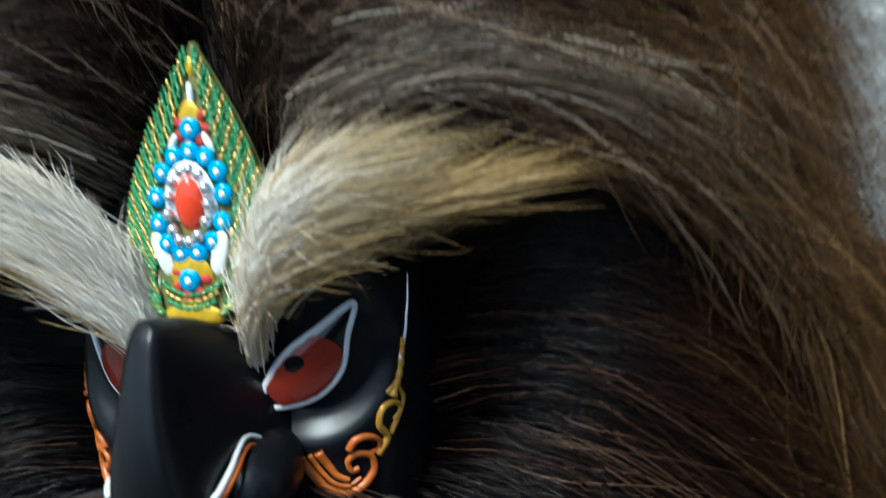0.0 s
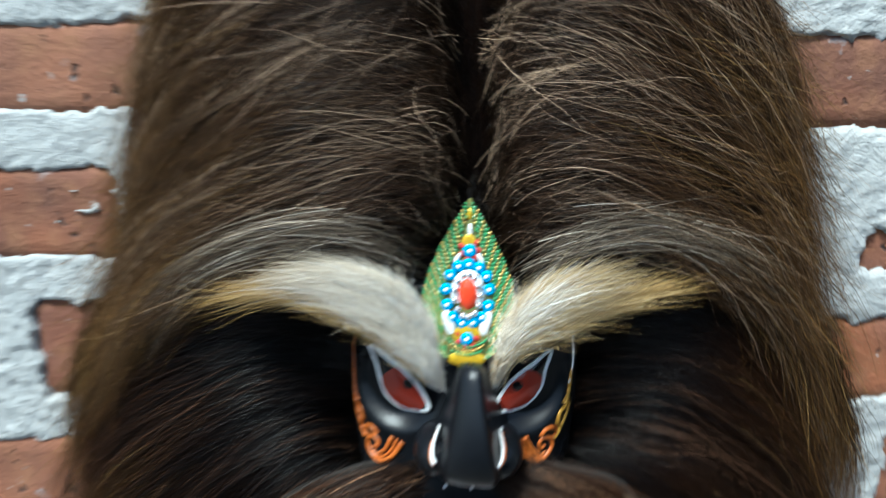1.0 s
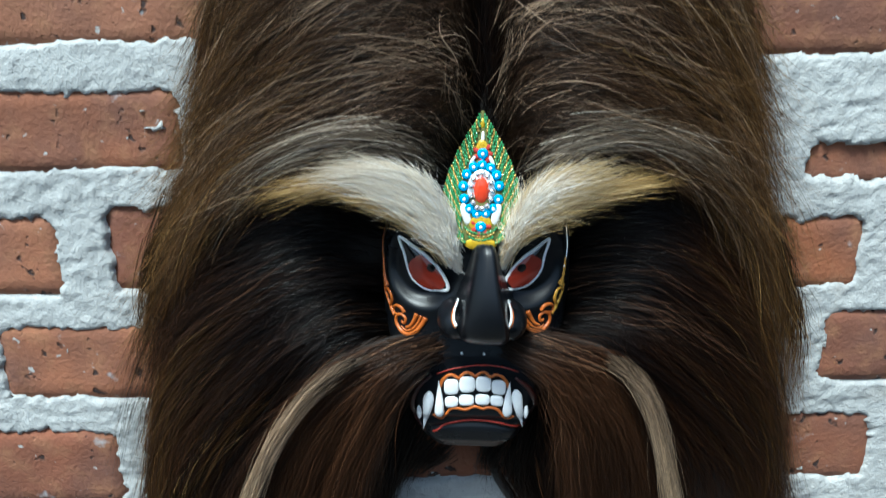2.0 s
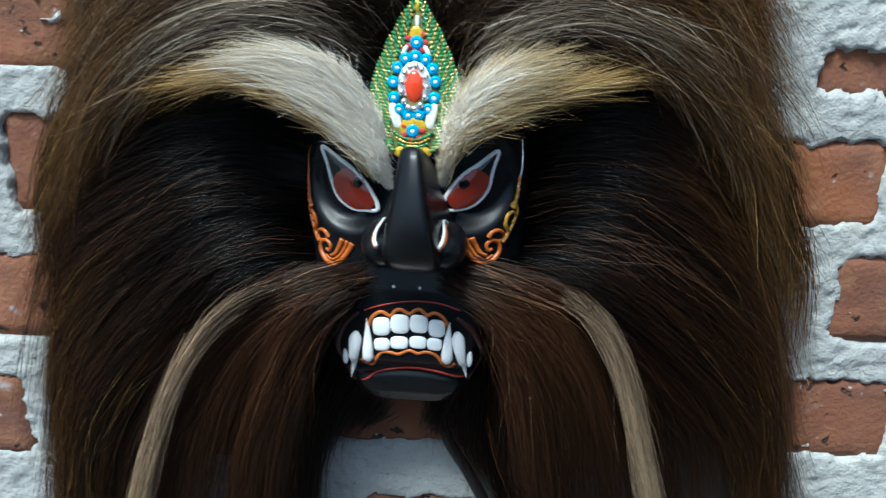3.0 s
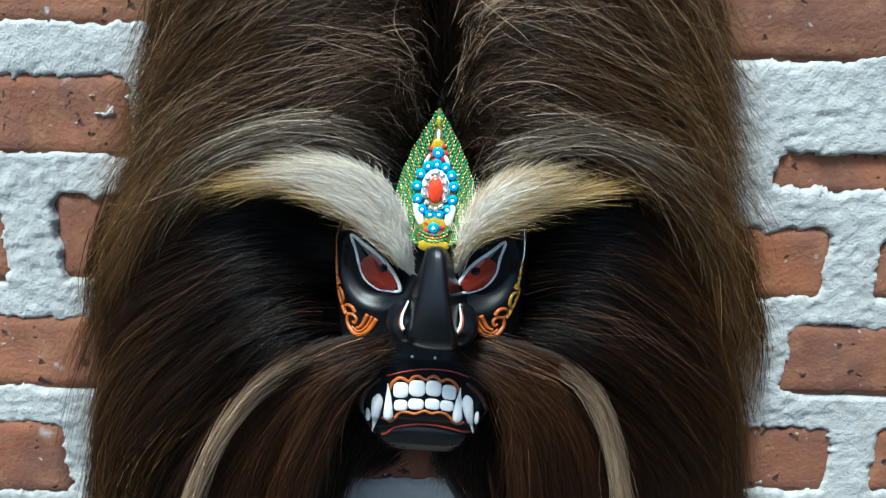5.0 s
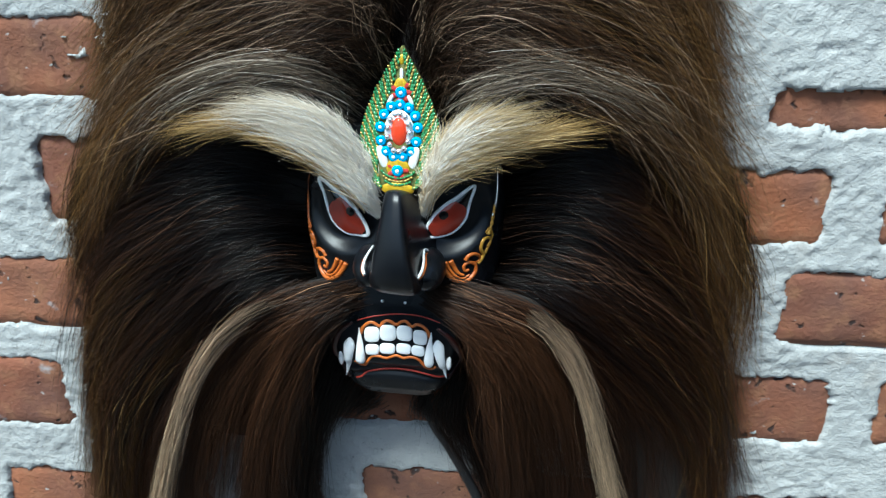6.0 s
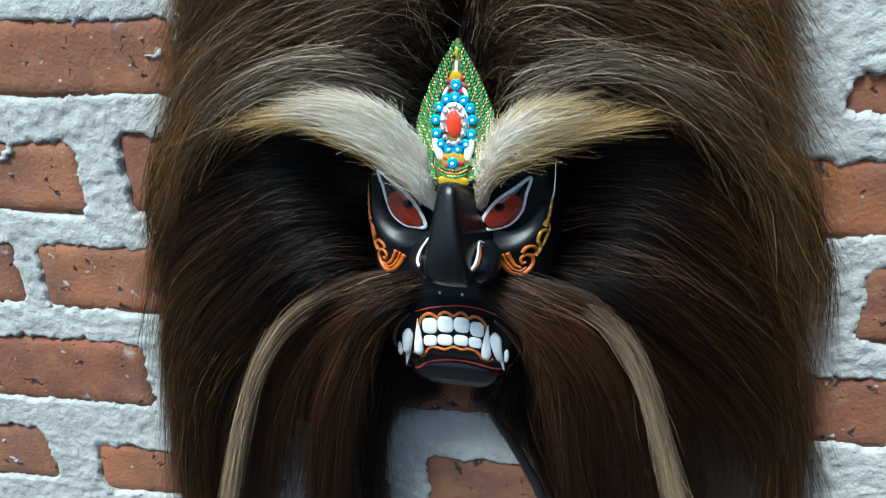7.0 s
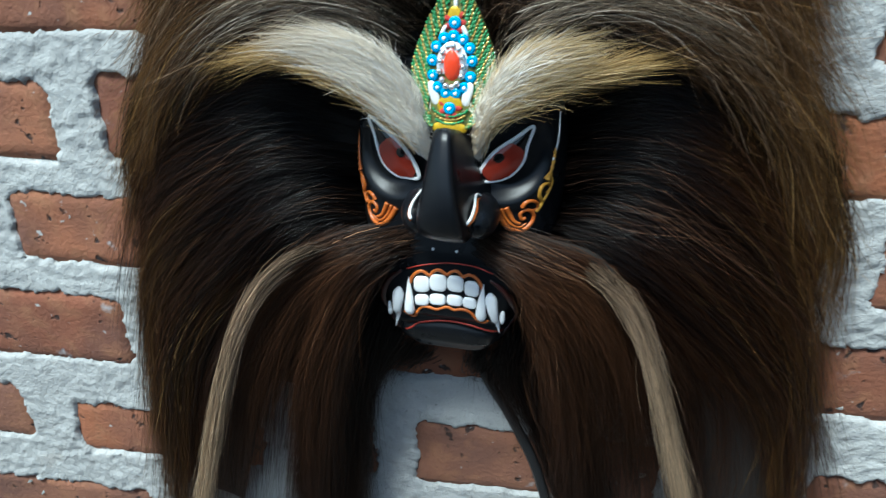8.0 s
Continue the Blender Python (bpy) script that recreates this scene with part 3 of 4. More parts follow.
def bead_string(parent, line, lift, index):
    """A threaded row of small glass tubes along a line on the ornament."""
    line = np.array(line, float)
    run = np.concatenate([[0], np.cumsum(np.hypot(*np.diff(line, axis=0).T))])
    n = max(2, round(run[-1] / 2.5))
    pts, rad = [], []
    for i in range(n):
        for f, r in ((0.0, 0.00025), (0.12, 0.00085), (0.5, 0.00095), (0.88, 0.00085)):
            w = (i + f) / n * run[-1]
            sway = 0.35 * math.sin(2.1 * i + index)
            pts.append(orn(np.interp(w, run, line[:, 0]) + sway, np.interp(w, run, line[:, 1]), lift))
            rad.append(r)
    bm = bmesh.new()
    tube(bm, pts, rad, 6, 1.0)
    part("bead_string", bm, BRASS if index % 3 == 1 else GREEN, parent, "green glass bugle bead row" if index % 3 != 1 else "gold glass bead row")


def petals(parent, x, z):
    bm = bmesh.new()
    for k in range(7):
        a = 2 * math.pi * k / 7
        blob(bm, orn(x + 5.2 * math.cos(a), z + 5.2 * math.sin(a), 1.8), (0.0030, 0.0009, 0.0019), 10, 6, FACE @ Matrix.Rotation(-a, 4, "Y"))
    part("felt_petals", bm, FELT, parent, "red felt petals")


def blue_bead(parent, x, z, size=3.5):
    bm = bmesh.new()
    c = Vector(orn(x, z, 2.6))
    loop = [c + FACE.to_3x3() @ Vector((size * 0.58e-3 * math.cos(a), 0, size * 0.58e-3 * math.sin(a))) for a in (2 * math.pi * k / 18 for k in range(18))]
    tube(bm, loop, size * 0.46e-3, 8, 0.9, closed=True)
    bead = part("blue_bead", bm, BLUE, parent, "turquoise blue bead with pearl centre")
    bm = bmesh.new()
    blob(bm, orn(x, z, 3.6), (size * 0.36e-3,) * 3, 12, 8)
    part("pearl", bm, PEARL, bead)


def build_ornament():
    n = 60
    rows, quads = [], []
    s = np.linspace(0, 1, n)
    cols = 25
    for lift in (0.0, -2.5):
        for a in s:
            for k in range(cols):
                u = -1 + 2 * k / (cols - 1)
                rows.append(orn(u * leaf_half(a), 19 + 97 * a, lift + 1.2 * (1 - u * u) - (1.0 if abs(u) == 1 else 0)))
    q = grid_quads(n, cols)
    m = n * cols
    rim = np.concatenate([np.arange(cols), np.arange(1, n) * cols + cols - 1, (n - 1) * cols + np.arange(cols - 2, -1, -1), np.arange(n - 2, 0, -1) * cols])
    r2 = np.roll(rim, -1)
    plate = mesh_of("forehead_ornament", np.array(rows), np.concatenate([q, q[:, ::-1] + m, np.stack([rim, r2, r2 + m, rim + m], -1)]), CLOTH, mask, label="leaf-shaped green and gold beaded forehead ornament")
    for side in (-1, 1):
        for k in range(43):
            a = 0.045 + 0.94 * k / 42
            lean = radians(60 - 52 * a ** 0.6)
            x, z, line = leaf_half(a) + 0.5, 19 + 97 * a, []
            while len(line) < 46 and x > table(z, ((20, 0), (25, 0.5), (29, 4.0), (34, 8.5), (41, 11.8), (47, 14.5), (60, 15.5), (75, 11.5), (90, 5.5), (104, 2.0), (112, 0.3))) and z > 20 and x <= leaf_half(max(0.0, (z - 19) / 97)) + 0.6:
                line.append((side * x, z))
                x, z = x - 0.6 * math.sin(lean), z - 0.6 * math.cos(lean)
            if len(line) > 4:
                bead_string(plate, line, 1.9 + 0.25 * (k % 2), k)
    for k in range(3):
        half = 9.5 + 1.6 * k
        bead_string(plate, [(x, 24.2 + 2.3 * k + 0.03 * x * x) for x in np.linspace(-half, half, 24)], 2.0, k)
    bm = bmesh.new()
    blob(bm, orn(0, 21, 0.2), (0.0120, 0.0016, 0.0050), 28, 10, FACE)
    part("sequin_fringe", bm, YELLOW, plate, "yellow gold sequin fringe")
    bm = bmesh.new()
    for x, z, w, h in ((0, 35, 0.0085, 0.008), (0, 88, 0.0050, 0.008), (0, 107, 0.0022, 0.004)):
        bm = bmesh.new()
        blob(bm, orn(x, z, 1.0), (w, 0.0014, h), 24, 8, FACE)
        part("inner_patch", bm, YELLOW, plate, "orange yellow inner patch")
    bm = bmesh.new()
    blob(bm, orn(0, 60, 1.2), (0.0105, 0.0014, 0.0155), 28, 8, FACE)
    part("white_patch", bm, WHITE, plate, "white felt patch under the gem")
    for x, z in ((0.6, 86), (0, 34)):
        petals(plate, x, z)
        blue_bead(plate, x, z, 4.1)
    for k in range(13):
        a = 2 * math.pi * (k + 0.25) / 13
        blue_bead(plate, 13.0 * math.cos(a) + 0.4 * math.sin(7 * k), 60.5 + 18 * math.sin(a) + 0.5 * math.cos(5 * k), 3.7)
    for x, z, w, h, turn in ((0.5, 97.5, 1.35, 4.6, 0), (-7.0, 81, 1.4, 3.9, 28), (7.2, 81, 1.4, 3.9, -28), (-11.3, 42.5, 3.2, 8.4, -16), (11.0, 42.5, 3.2, 8.4, 16)):
        bm = bmesh.new()
        blob(bm, orn(x, z, 2.0), (w / 1000, 0.0013, h / 1000), 14, 10, FACE @ Matrix.Rotation(radians(turn), 4, "Y"), 0.8)
        part("white_bead", bm, PEARL, plate, "white bugle bead")
    for k in range(13):
        a = 2 * math.pi * k / 13
        bm = bmesh.new()
        blob(bm, orn(7.8 * math.cos(a), 60 + 12.6 * math.sin(a), 3.9 + 0.6 * (k % 2)), (0.0022,) * 3, 12, 8)
        part("silver_bead", bm, SILVER, plate, "small silver bead")
    bm = bmesh.new()
    blob(bm, orn(0, 60, 2.0), (0.0056, 0.0036, 0.0100), 24, 14, FACE)
    part("gem", bm, GEM, plate, "faceted oval red glass gem")


build_face()
build_nose()
build_eyes()
build_scrolls()
build_teeth()
build_ornament()


# ---- the hair ----
def sheet(guides):
    """A fine grid (across, along, 3) through guide lines given in mm: across, up, out."""
    g = np.array(guides, float)[:, :, (0, 2, 1)] * (0.001, -0.001, 0.001)
    fine = catmull(g, 60)
    return np.transpose(catmull(np.transpose(fine, (1, 0, 2)), 60), (1, 0, 2))


def sample(grid, u, s):
    """Places at u (across) and s (along) of a grid; past the end it goes straight on."""
    n, m = grid.shape[:2]
    over = np.maximum(s - 1, 0)[..., None]
    u, s = np.clip(u, 0, 1) * (n - 1), np.clip(s, 0, 1) * (m - 1)
    i, j = np.minimum(u.astype(int), n - 2), np.minimum(s.astype(int), m - 2)
    f, g = (u - i)[..., None], (s - j)[..., None]
    p = (grid[i, j] * (1 - f) + grid[i + 1, j] * f) * (1 - g) + (grid[i, j + 1] * (1 - f) + grid[i + 1, j + 1] * f) * g
    slope = (grid[i, m - 1] - grid[i, m - 8]) * (m / 8)
    return p + slope * over


def hair(name, guides, count, material, label, start=(0.0, 0.5), length=(0.3, 0.6), radius=0.00026, clump=16, spread=0.012, fuzz=0.004, stray=0.03, deep=0.012, lift=0.006, seed=1, seg=8, wave=0.0015, bias=1.0, mess=1.0, gather=0.55, flat=1.0):
    """Strands that follow the guides: in clumps that draw together towards the tips, with a few strays."""
    r = np.random.default_rng(seed)
    grid = sheet(guides)
    groups = count // clump
    cu = r.random(groups)[:, None]
    cs = (start[0] + (start[1] - start[0]) * r.random(groups) ** bias)[:, None]
    cl = r.uniform(*length, groups)[:, None]
    cd = r.random(groups)[:, None]
    turn = r.normal(0, 0.035 * mess, groups)[:, None]
    k = (groups, clump)
    wild = r.random(k) < stray
    u0 = cu + r.normal(0, 0.012, k)
    s0 = np.clip(cs + r.normal(0, 0.03, k), start[0] - 0.02, None)
    ln = cl * r.uniform(0.75, 1.15, k)
    drift = turn + r.normal(0, 0.011, k) + wild * r.normal(0, 0.12, k)
    t = np.linspace(0, 1, seg + 1)
    u = u0[..., None] + drift[..., None] * t
    s = s0[..., None] + ln[..., None] * t
    p = sample(grid, u, s)
    off = r.normal(0, spread, (*k, 3)) * (1, 0.5, 1)
    close = 1 - gather * t[None, None, :, None] * (1 - 0.9 * wild[..., None, None])
    p = p + off[:, :, None, :] * close
    depth = (cd * 0.7 + r.random(k) * 0.3)[..., None] * deep
    rise = lift * np.sin(np.clip(t * 1.25, 0, 1.25) * math.pi * 0.75)[None, None] * (0.4 + 0.9 * cd[..., None])
    p[..., 1] += depth - rise - (wild[..., None] * r.uniform(0.1, 1.0, k)[..., None]) * 0.010 * t ** 2
    phase, amp = r.uniform(0, 6.3, (*k, 1)), r.normal(0, wave, (*k, 1))
    gphase = r.uniform(0, 6.3, (groups, 1, 1))
    w = amp * np.sin(phase + 6 * t) * t + wave * 1.2 * np.sin(gphase + 5 * t) * t
    p[..., 0] += w
    p[..., 2] += w * 0.8
    flick = r.normal(0, fuzz, (*k, 1, 3)) * (t ** 2.5)[None, None, :, None]
    p = p + flick
    p[..., 1] = np.minimum(p[..., 1], -0.007)
    p = p.reshape(-1, seg + 1, 3)
    n = len(p)
    tang = np.gradient(p, axis=1)
    tang /= np.linalg.norm(tang, axis=2, keepdims=True) + 1e-9
    side = np.cross(tang, (0, -1.0, 0))
    side /= np.linalg.norm(side, axis=2, keepdims=True) + 1e-9
    up = np.cross(side, tang)
    thick = radius * r.uniform(0.65, 1.25, (n, 1)) * (1 - 0.88 * t ** 1.6)
    roll = r.uniform(0, 6.3, (n, 1)) if flat == 1.0 else r.normal(-math.pi / 2, 0.38, (n, 1))
    v = np.empty((n, seg + 1, 3, 3))
    for a in range(3):
        w = roll + 2 * math.pi * a / 3
        v[:, :, a] = p + side * (thick * np.cos(w))[..., None] + up * (thick * flat * np.sin(w))[..., None]
    base = (np.arange(n) * (seg + 1) * 3)[:, None, None]
    i = (np.arange(seg) * 3)[None, :, None]
    a = np.arange(3)[None, None, :]
    b = (a + 1) % 3
    q = np.stack([base + i + a, base + i + b, base + i + 3 + b, base + i + 3 + a], -1).reshape(-1, 4)
    tone = np.repeat(0.8 * r.random((groups, 1)), clump, 1).reshape(-1) + 0.2 * r.random(n)
    along = np.clip(s, 0, 1).reshape(n, seg + 1) * 0.5 + 0.5 * t
    uv = np.stack([np.broadcast_to(along[:, :, None], (n, seg + 1, 3)), np.broadcast_to(tone[:, None, None], (n, seg + 1, 3))], -1).reshape(-1, 2)
    return tagged(mesh_of(name, v.reshape(-1, 3), q, material, mask, uv, label, flat == 1.0), kind="stuff")


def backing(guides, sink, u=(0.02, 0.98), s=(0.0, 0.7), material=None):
    """The hide under the hair, a few mm thick; its colour darkens or brightens the gaps."""
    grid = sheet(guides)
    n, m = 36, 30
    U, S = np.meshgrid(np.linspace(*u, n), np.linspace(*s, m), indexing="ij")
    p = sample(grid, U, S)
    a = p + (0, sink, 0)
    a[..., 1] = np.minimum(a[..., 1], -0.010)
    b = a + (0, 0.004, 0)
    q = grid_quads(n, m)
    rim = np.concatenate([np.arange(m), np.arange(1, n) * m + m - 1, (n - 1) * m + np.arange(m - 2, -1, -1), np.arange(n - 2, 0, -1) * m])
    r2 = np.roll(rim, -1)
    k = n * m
    mesh_of("hide_backing", np.concatenate([a.reshape(-1, 3), b.reshape(-1, 3)]), np.concatenate([q, q[:, ::-1] + k, np.stack([rim, r2, r2 + k, rim + k], -1)]), material or HIDE, mask, label="pale underlayer brightening the brow" if material else "dark hide darkening the gaps under the hair")


MANE_L = [[(-15, 305, 45), (-60, 320, 70), (-118, 302, 72), (-165, 255, 52), (-196, 195, 28)],
          [(-15, 272, 50), (-63, 285, 75), (-124, 270, 80), (-178, 222, 60), (-210, 155, 30)],
          [(-13, 221, 50), (-51, 241, 77), (-106, 228, 82), (-178, 180, 60), (-226, 106, 30)],
          [(-13, 177, 50), (-44, 201, 77), (-101, 195, 84), (-175, 139, 62), (-237, 66, 30)],
          [(-13, 139, 50), (-42, 158, 77), (-96, 156, 84), (-186, 104, 62), (-251, 16, 30)],
          [(-16, 108, 54), (-46, 122, 77), (-92, 117, 84), (-192, 72, 62), (-262, -28, 30)],
          [(-26, 84, 58), (-70, 97, 78), (-134, 76, 80), (-216, 22, 60), (-268, -70, 30)]]
MANE_R = [[(10, 305, 45), (45, 320, 70), (98, 302, 72), (150, 255, 52), (195, 190, 28)],
          [(7, 272, 50), (45, 284, 75), (99, 268, 80), (160, 219, 60), (212, 142, 30)],
          [(8, 220, 50), (43, 240, 77), (92, 226, 82), (161, 176, 60), (224, 88, 30)],
          [(12, 177, 50), (38, 200, 77), (91, 193, 84), (165, 135, 62), (234, 36, 30)],
          [(13, 139, 50), (39, 157, 77), (90, 154, 84), (177, 104, 62), (241, -14, 30)],
          [(16, 106, 54), (44, 120, 77), (88, 121, 84), (182, 72, 62), (246, -48, 30)],
          [(27, 80, 58), (64, 93, 78), (116, 84, 80), (196, 34, 60), (250, -78, 30)]]
SIDE_L = [[(-72, 22, 30), (-118, 44, 48), (-171, 42, 52), (-232, 2, 42), (-282, -72, 25)],
          [(-74, -11, 32), (-125, 10, 52), (-171, 0, 57), (-246, -55, 45), (-288, -160, 25)],
          [(-76, -40, 32), (-129, -22, 52), (-177, -44, 57), (-260, -120, 45), (-300, -250, 25)],
          [(-74, -62, 32), (-122, -50, 54), (-172, -84, 58), (-260, -185, 45), (-298, -340, 25)],
          [(-66, -80, 34), (-115, -72, 56), (-168, -120, 60), (-246, -230, 45), (-282, -390, 25)],
          [(-50, -92, 40), (-95, -95, 60), (-140, -150, 62), (-185, -250, 48), (-235, -410, 30)]]
SIDE_R = [[(64, 24, 30), (108, 48, 48), (150, 46, 52), (203, 6, 42), (244, -68, 25)],
          [(66, -7, 32), (110, 14, 52), (153, 9, 57), (216, -45, 45), (266, -142, 25)],
          [(66, -34, 32), (112, -16, 52), (156, -30, 57), (233, -96, 45), (272, -217, 25)],
          [(60, -58, 32), (109, -43, 54), (156, -66, 58), (245, -156, 45), (277, -300, 25)],
          [(46, -74, 34), (93, -67, 56), (146, -101, 60), (236, -206, 45), (270, -350, 25)],
          [(32, -86, 40), (80, -90, 60), (125, -140, 60), (162, -230, 48), (196, -370, 30)]]
WHISK_L = [[(-36, -60, 85), (-80, -62, 98), (-134, -92, 95), (-183, -168, 80), (-232, -311, 58)],
           [(-34, -65, 85), (-72, -72, 98), (-113, -110, 95), (-156, -194, 80), (-194, -327, 58)],
           [(-34, -67, 85), (-64, -80, 100), (-91, -124, 95), (-122, -202, 78), (-150, -335, 55)],
           [(-46, -74, 82), (-66, -92, 92), (-84, -144, 86), (-102, -222, 70), (-116, -330, 50)]]
WHISK_R = [[(19, -58, 85), (65, -61, 98), (106, -77, 95), (139, -141, 80), (171, -262, 58)],
           [(17, -62, 85), (58, -69, 98), (91, -101, 95), (120, -174, 80), (140, -284, 58)],
           [(17, -64, 85), (50, -78, 100), (73, -117, 95), (90, -187, 78), (103, -301, 55)],
           [(28, -70, 82), (48, -90, 92), (62, -138, 86), (71, -212, 70), (80, -306, 50)]]
LOCK_L = [[(-62, -54, 103), (-110, -67, 109), (-148, -104, 104), (-188, -180, 88), (-231, -301, 66)],
          [(-65, -59, 103), (-110, -72, 109), (-145, -109, 104), (-183, -182, 88), (-225, -303, 66)]]
LOCK_R = [[(62, -56, 103), (98, -64, 109), (125, -94, 104), (147, -152, 88), (175, -253, 66)],
          [(62, -59, 103), (96, -69, 109), (122, -97, 104), (144, -154, 88), (170, -255, 66)]]
BROW_L = [[(-18, 16, 72), (-31, 50, 82), (-57, 76, 92), (-101, 83, 95), (-160, 68, 86)],
          [(-18, 6, 74), (-35, 37, 84), (-66, 65, 94), (-108, 76, 94), (-162, 65, 84)],
          [(-19, -5, 76), (-38, 26, 85), (-72, 56, 91), (-112, 70, 88), (-164, 62, 80)]]
BROW_R = [[(13, 12, 72), (24, 46, 82), (44, 71, 92), (82, 82, 95), (138, 82, 86)],
          [(14, 4, 75), (24, 36, 84), (47, 58, 94), (84, 71, 94), (138, 77, 83)],
          [(12, -3, 77), (22, 27, 85), (50, 49, 91), (84, 63, 88), (136, 73, 79)]]
FRINGE_L = [[(-34, 76, 58), (-64, 104, 88), (-118, 106, 88), (-180, 74, 74), (-238, -4, 46)],
            [(-38, 66, 62), (-66, 92, 88), (-118, 94, 88), (-175, 62, 74), (-230, -16, 46)]]
FRINGE_R = [[(30, 70, 58), (54, 100, 88), (104, 108, 88), (170, 84, 74), (230, 8, 46)],
            [(28, 58, 62), (54, 86, 88), (102, 96, 88), (162, 73, 74), (222, -8, 46)]]
BEARD_L = [[(-51, -118, 58), (-69, -165, 56), (-85, -240, 42), (-93, -320, 32), (-102, -400, 24)],
           [(-56, -104, 62), (-78, -160, 62), (-98, -240, 50), (-112, -330, 38), (-122, -420, 28)],
           [(-60, -92, 62), (-96, -155, 64), (-128, -240, 54), (-152, -330, 42), (-168, -420, 30)]]
BEARD_R = [[(40, -128, 54), (41, -185, 44), (60, -260, 34), (84, -330, 27), (102, -400, 22)],
           [(46, -112, 60), (64, -180, 56), (84, -260, 44), (100, -340, 34), (112, -420, 26)],
           [(48, -98, 62), (84, -170, 62), (112, -260, 50), (132, -340, 38), (146, -420, 28)]]

for k, (ml, sd, wh, lk, bd) in enumerate(((MANE_L, SIDE_L, WHISK_L, LOCK_L, BEARD_L), (MANE_R, SIDE_R, WHISK_R, LOCK_R, BEARD_R))):
    ml = [[(a[0] * 0.9, a[1] - 20, a[2]), (b[0] * 0.78, b[1] + 2, b[2]), *rest] for a, b, *rest in ml]
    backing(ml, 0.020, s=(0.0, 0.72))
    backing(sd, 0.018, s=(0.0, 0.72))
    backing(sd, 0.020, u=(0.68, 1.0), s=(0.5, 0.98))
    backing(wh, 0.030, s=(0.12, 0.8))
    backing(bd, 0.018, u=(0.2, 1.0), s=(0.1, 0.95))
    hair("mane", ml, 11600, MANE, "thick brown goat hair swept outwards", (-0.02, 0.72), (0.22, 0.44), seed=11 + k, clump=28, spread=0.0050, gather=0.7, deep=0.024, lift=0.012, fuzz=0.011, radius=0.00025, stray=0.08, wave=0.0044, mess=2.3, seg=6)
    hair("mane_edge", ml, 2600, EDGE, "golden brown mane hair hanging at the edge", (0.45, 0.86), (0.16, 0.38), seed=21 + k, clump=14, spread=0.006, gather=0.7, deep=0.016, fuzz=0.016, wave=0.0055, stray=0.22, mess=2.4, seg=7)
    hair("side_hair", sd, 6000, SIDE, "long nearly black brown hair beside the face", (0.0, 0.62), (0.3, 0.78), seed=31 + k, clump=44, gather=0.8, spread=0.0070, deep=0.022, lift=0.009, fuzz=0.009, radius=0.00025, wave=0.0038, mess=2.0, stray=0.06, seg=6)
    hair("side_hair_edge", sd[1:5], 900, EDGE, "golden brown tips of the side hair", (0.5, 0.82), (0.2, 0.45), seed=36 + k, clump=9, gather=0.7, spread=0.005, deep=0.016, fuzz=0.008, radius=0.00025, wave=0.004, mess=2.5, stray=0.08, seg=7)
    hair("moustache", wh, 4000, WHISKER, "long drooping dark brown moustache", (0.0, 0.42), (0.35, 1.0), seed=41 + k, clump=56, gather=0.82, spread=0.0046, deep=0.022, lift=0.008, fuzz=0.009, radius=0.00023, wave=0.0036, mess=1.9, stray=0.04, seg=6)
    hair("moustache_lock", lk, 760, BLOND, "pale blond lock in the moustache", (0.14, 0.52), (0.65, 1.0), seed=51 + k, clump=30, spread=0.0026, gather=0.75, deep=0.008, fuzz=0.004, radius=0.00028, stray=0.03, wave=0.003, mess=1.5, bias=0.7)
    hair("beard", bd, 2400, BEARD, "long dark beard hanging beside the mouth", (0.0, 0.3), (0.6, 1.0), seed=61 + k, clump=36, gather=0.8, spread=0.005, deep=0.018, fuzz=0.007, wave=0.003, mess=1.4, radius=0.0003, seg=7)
hair("eyebrow", BROW_L, 5200, CREAM, "cream white hair eyebrow swept outwards", (0.0, 0.34), (0.22, 0.58), seed=71, clump=9, spread=0.0018, deep=0.006, lift=0.008, fuzz=0.005, seg=6, radius=0.00032, stray=0.09, wave=0.0022, mess=1.5, flat=0.5)
hair("eyebrow", BROW_R, 5200, TAWNY, "tawny cream hair eyebrow swept outwards", (0.0, 0.32), (0.18, 0.54), seed=72, clump=9, spread=0.0018, deep=0.006, lift=0.008, fuzz=0.006, seg=6, radius=0.00032, stray=0.10, wave=0.0022, mess=1.6, flat=0.5)
hair("eyebrow", BROW_R[:2], 1500, CREAM, "cream white hair on top of the brow", (0.0, 0.3), (0.2, 0.5), seed=73, clump=9, spread=0.0022, deep=0.004, lift=0.011, fuzz=0.006, seg=6, radius=0.0003, stray=0.12, wave=0.0022, mess=2.0, flat=0.5)
for seed, under in ((74, BROW_L[1:]), (75, BROW_R[1:])):
    under = [[(x, z - 1.5, d + 1.5) for x, z, d in row] for row in under[1:]] + [[(x, z - 4, d - 1) for x, z, d in row] for row in under[1:]]
    hair("eyebrow", under, 1300, OCHRE, "ochre hair along the underside of the brow", (0.12, 0.5), (0.25, 0.6), seed=seed, clump=8, spread=0.0024, deep=0.004, lift=0.004, fuzz=0.006, seg=6, radius=0.0003, stray=0.12, wave=0.0025, mess=2.0)
hair("brow_fringe", FRINGE_L, 420, FRINGE, "pale grey brown hair above the brow", (0.0, 0.45), (0.3, 0.65), seed=91, clump=3, spread=0.006, deep=0.014, lift=0.006, fuzz=0.008, wave=0.003, stray=0.15, mess=2.0, seg=7)
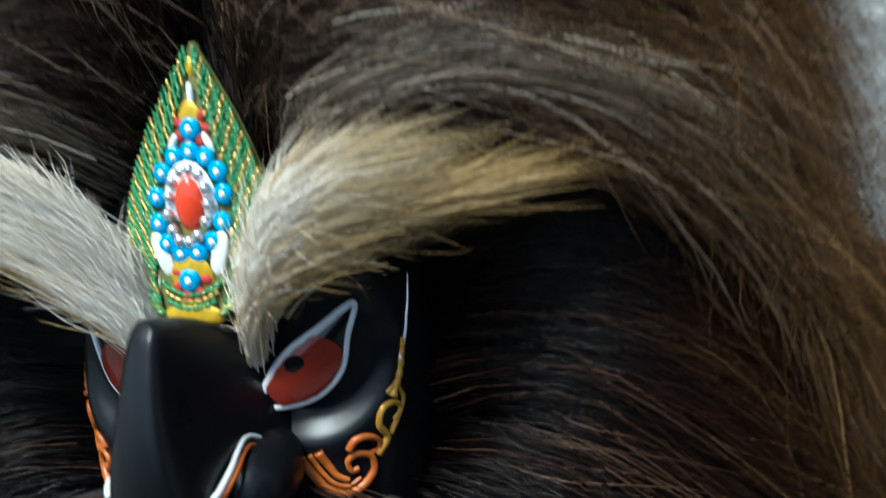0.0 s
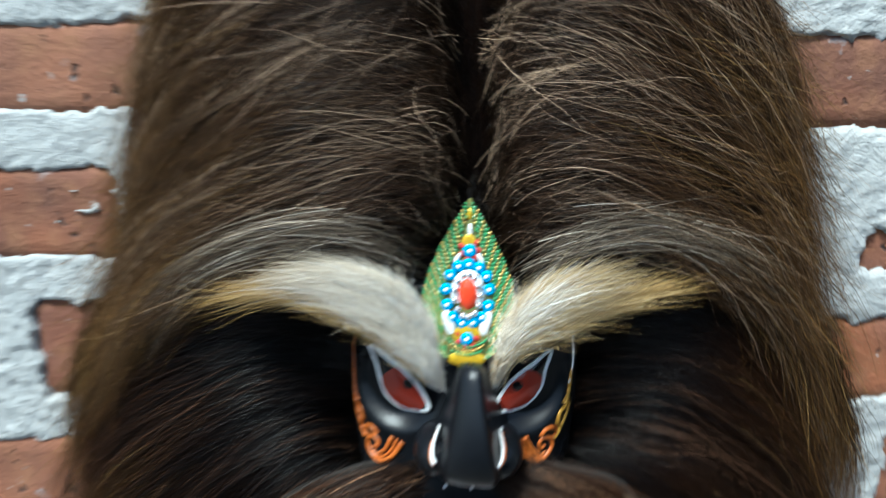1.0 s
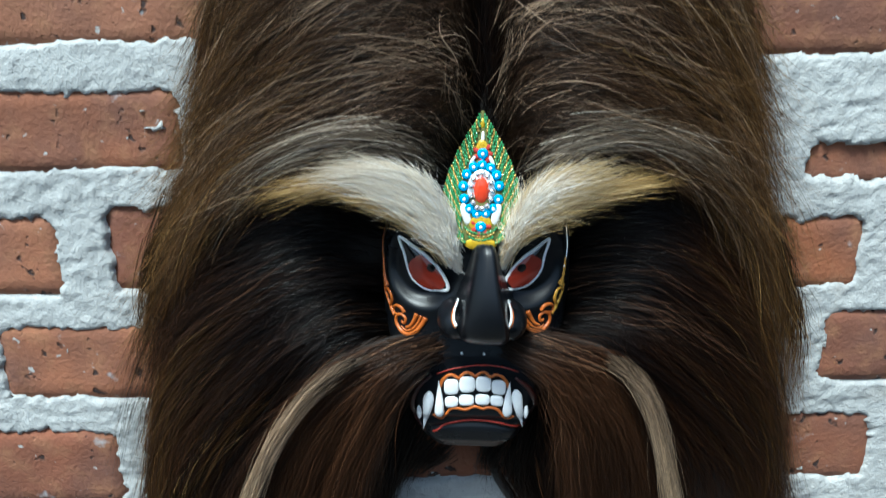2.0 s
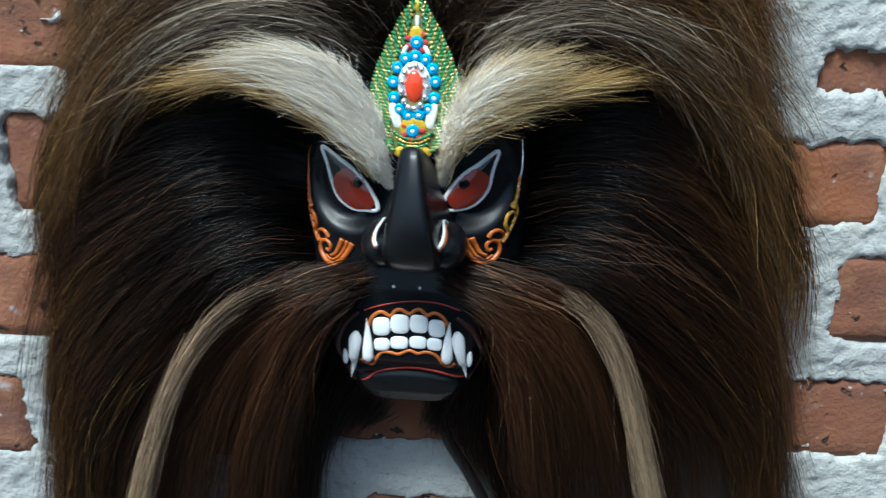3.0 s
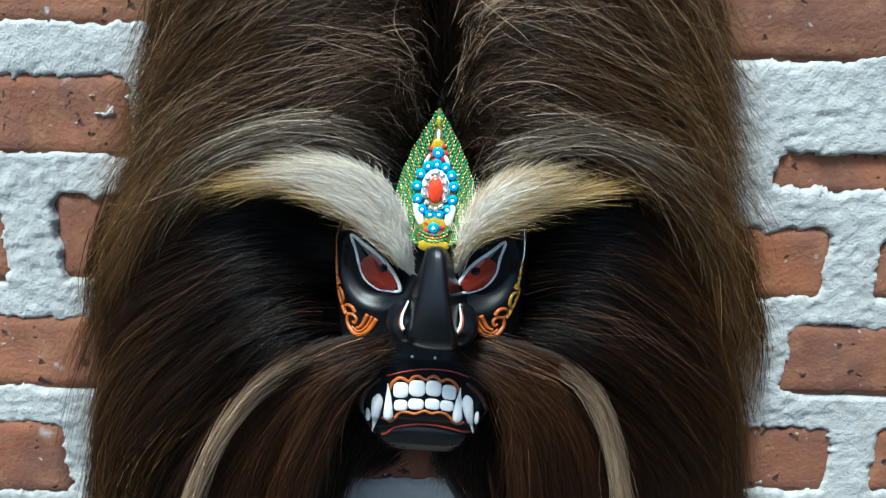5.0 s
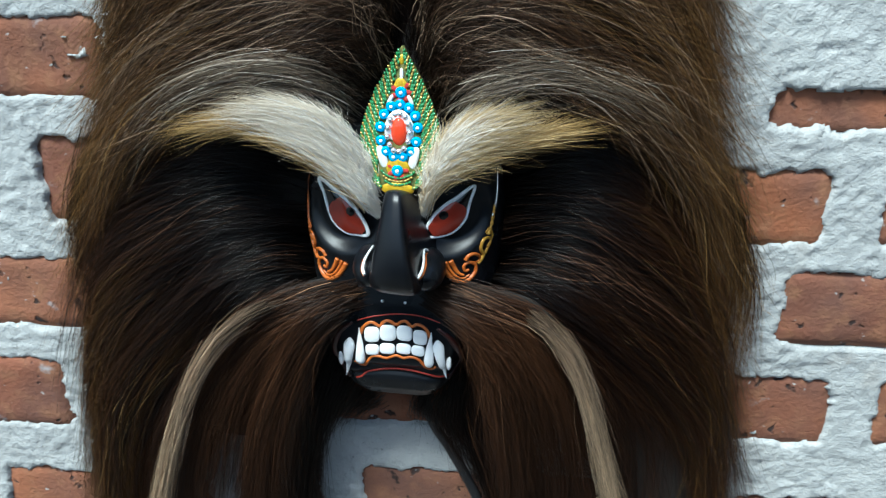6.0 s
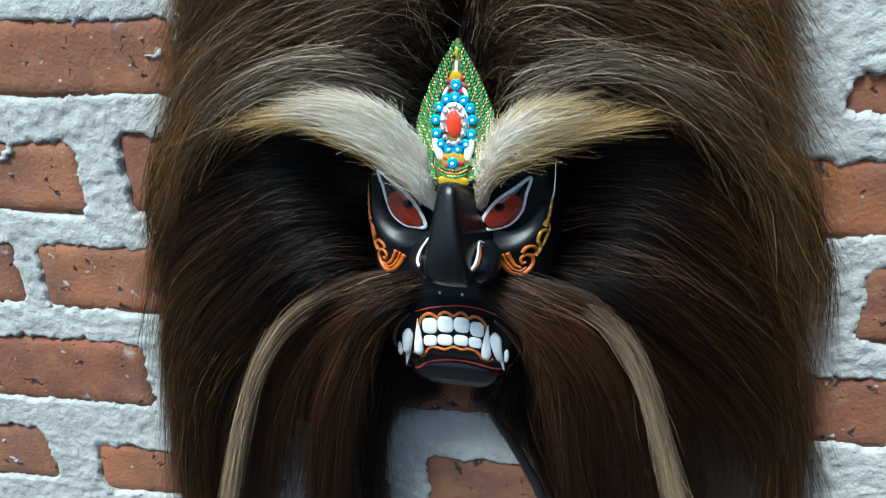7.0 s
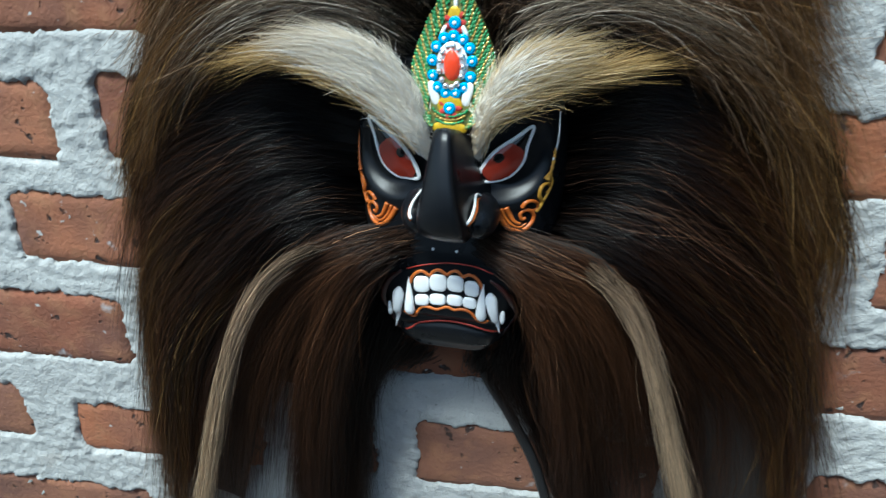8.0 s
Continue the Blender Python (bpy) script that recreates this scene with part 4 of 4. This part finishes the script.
hair("brow_fringe", FRINGE_R, 420, FRINGE, "pale grey brown hair above the brow", (0.0, 0.45), (0.3, 0.65), seed=92, clump=3, spread=0.006, deep=0.014, lift=0.006, fuzz=0.008, wave=0.003, stray=0.15, mess=2.0, seg=7)
# added just beneath the brow strands so that the gaps look bright
backing(BROW_L, 0.0028, (0.08, 0.92), (0.02, 0.5), CREAM_UNDERLAYER)
backing(BROW_R, 0.0028, (0.08, 0.92), (0.02, 0.5), CREAM_UNDERLAYER)
# near-black sheets added behind the brows to keep the gaps dark; no hair grows here
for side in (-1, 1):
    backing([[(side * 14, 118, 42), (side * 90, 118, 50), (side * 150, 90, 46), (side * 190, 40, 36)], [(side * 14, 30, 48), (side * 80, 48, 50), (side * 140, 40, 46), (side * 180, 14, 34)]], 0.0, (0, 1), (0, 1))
# tufts added beside and below the chin to deepen the shade on the wall
TUFT_L = [[(-50, -132, 62), (-66, -175, 50), (-80, -222, 36), (-86, -275, 26)], [(-40, -152, 60), (-56, -180, 46), (-70, -206, 34), (-78, -232, 26)], [(-18, -168, 54), (-30, -182, 44), (-42, -194, 34), (-50, -204, 26)]]
TUFT_R = [[(44, -132, 62), (40, -185, 50), (48, -235, 36), (68, -300, 24)], [(36, -152, 60), (28, -182, 46), (30, -212, 34), (42, -248, 24)], [(10, -169, 54), (4, -183, 44), (2, -194, 34), (4, -203, 26)]]
hair("chin_tuft", TUFT_L, 600, BEARD, "short black hair added to darken under the chin", (0.0, 0.4), (0.45, 0.8), seed=97, clump=8, spread=0.005, deep=0.01, fuzz=0.007, seg=6)
hair("chin_tuft", TUFT_R, 700, BEARD, "short black hair added to darken under the chin", (0.0, 0.4), (0.45, 0.8), seed=98, clump=8, spread=0.005, deep=0.01, fuzz=0.007, seg=6)
WISP_L = [[(-226, 60, 40), (-252, 0, 34), (-266, -60, 28), (-272, -130, 22)], [(-248, 50, 36), (-274, -10, 28), (-284, -62, 24), (-288, -120, 18)]]
WISP_R = [[(222, 36, 40), (246, -30, 34), (258, -90, 28), (266, -180, 22)], [(240, 30, 36), (266, -36, 28), (279, -90, 24), (288, -165, 18)]]
hair("wisp", WISP_L, 300, EDGE, "sparse long golden brown hair tips", (0.0, 0.45), (0.3, 0.7), seed=95, clump=7, spread=0.0035, gather=0.75, deep=0.010, fuzz=0.010, wave=0.004, mess=4.0, seg=7)
hair("wisp", WISP_R, 240, EDGE, "sparse long golden brown hair tips", (0.0, 0.45), (0.3, 0.75), seed=96, clump=7, spread=0.0035, gather=0.75, deep=0.010, fuzz=0.010, wave=0.004, mess=4.0, seg=7)
PART = [[(-20, 84, 48), (-17, 140, 48), (-14, 220, 46), (-11, 300, 42)], [(0, 92, 46), (0, 140, 44), (0, 220, 42), (0, 300, 40)], [(22, 84, 48), (18, 140, 48), (12, 220, 46), (8, 300, 42)]]
hair("parting", PART, 1500, BEARD, "dark hair along the parting", (0.0, 0.8), (0.2, 0.4), seed=81, clump=10, spread=0.005, deep=0.008, fuzz=0.006, seg=6)
backing([[(-30, 310, 34), (-30, 240, 36), (-30, 170, 38), (-48, 110, 46), (-46, 40, 52)], [(26, 310, 34), (26, 240, 36), (30, 170, 38), (48, 110, 46), (44, 40, 52)]], 0.0, (0, 1), (0, 1))

# the black strap that hangs behind the beard
bm = bmesh.new()
p = catmull(np.array([(4, -172, 26), (18, -214, 25), (34, -243, 24), (49, -274, 23), (63, -309, 22), (80, -372, 20)], float), 30)
tube(bm, [(x / 1000, -d / 1000, z / 1000) for x, z, d in p], 0.0048, 8, 0.35)
part("strap", bm, STRAP, mask, "thin shiny black strap")


# ---- bricks of the wall ----
def brick_mesh(name, w, h, seed, fine):
    """A hand-made brick with worn, rounded edges and an uneven front."""
    a, b = (30, 10) if fine else (6, 4)
    x, z = np.meshgrid(np.linspace(-0.5, 0.5, a), np.linspace(-0.5, 0.5, b), indexing="ij")
    ox = seed * 3.7
    X, Z = x * w, z * h
    edge = np.minimum(w / 2 - np.abs(X), h / 2 - np.abs(Z))
    round_off = 0.004 * np.clip(1 - edge / 0.006, 0, 1) ** 2
    Y = round_off + 0.0013 * smooth_noise(X + ox, Z, 0.03, 21) + 0.0006 * smooth_noise(X + ox, Z, 0.01, 22)
    f = np.stack([X, Y, Z], -1).reshape(-1, 3)
    k = a * b
    back = np.stack([X, np.full_like(X, 0.03), Z], -1).reshape(-1, 3)
    rim = np.concatenate([np.arange(b), np.arange(1, a) * b + b - 1, (a - 1) * b + np.arange(b - 2, -1, -1), np.arange(a - 2, 0, -1) * b])
    r2 = np.roll(rim, -1)
    ob = mesh_of(name, np.concatenate([f, back]), np.concatenate([grid_quads(a, b), np.stack([rim, r2, r2 + k, rim + k], -1)]), BRICK, wall)
    return ob


shared = {}
for i, (x0, x1, z0, z1, proud) in enumerate(LAID):
    w, h = x1 - x0 + 0.012, z1 - z0 + 0.012
    place = ((x0 + x1) / 2, WALL - proud / 1000, (z0 + z1) / 2)
    if i < len(SEEN):
        ob = brick_mesh("brick", w, h, i, True)
    else:
        key = round(w / 0.01)
        if key in shared:
            ob = new("brick", shared[key])
            ob.parent = wall
        else:
            ob = brick_mesh("brick", key * 0.01, 0.066, i, False)
            shared[key] = ob.data
    ob.location = place
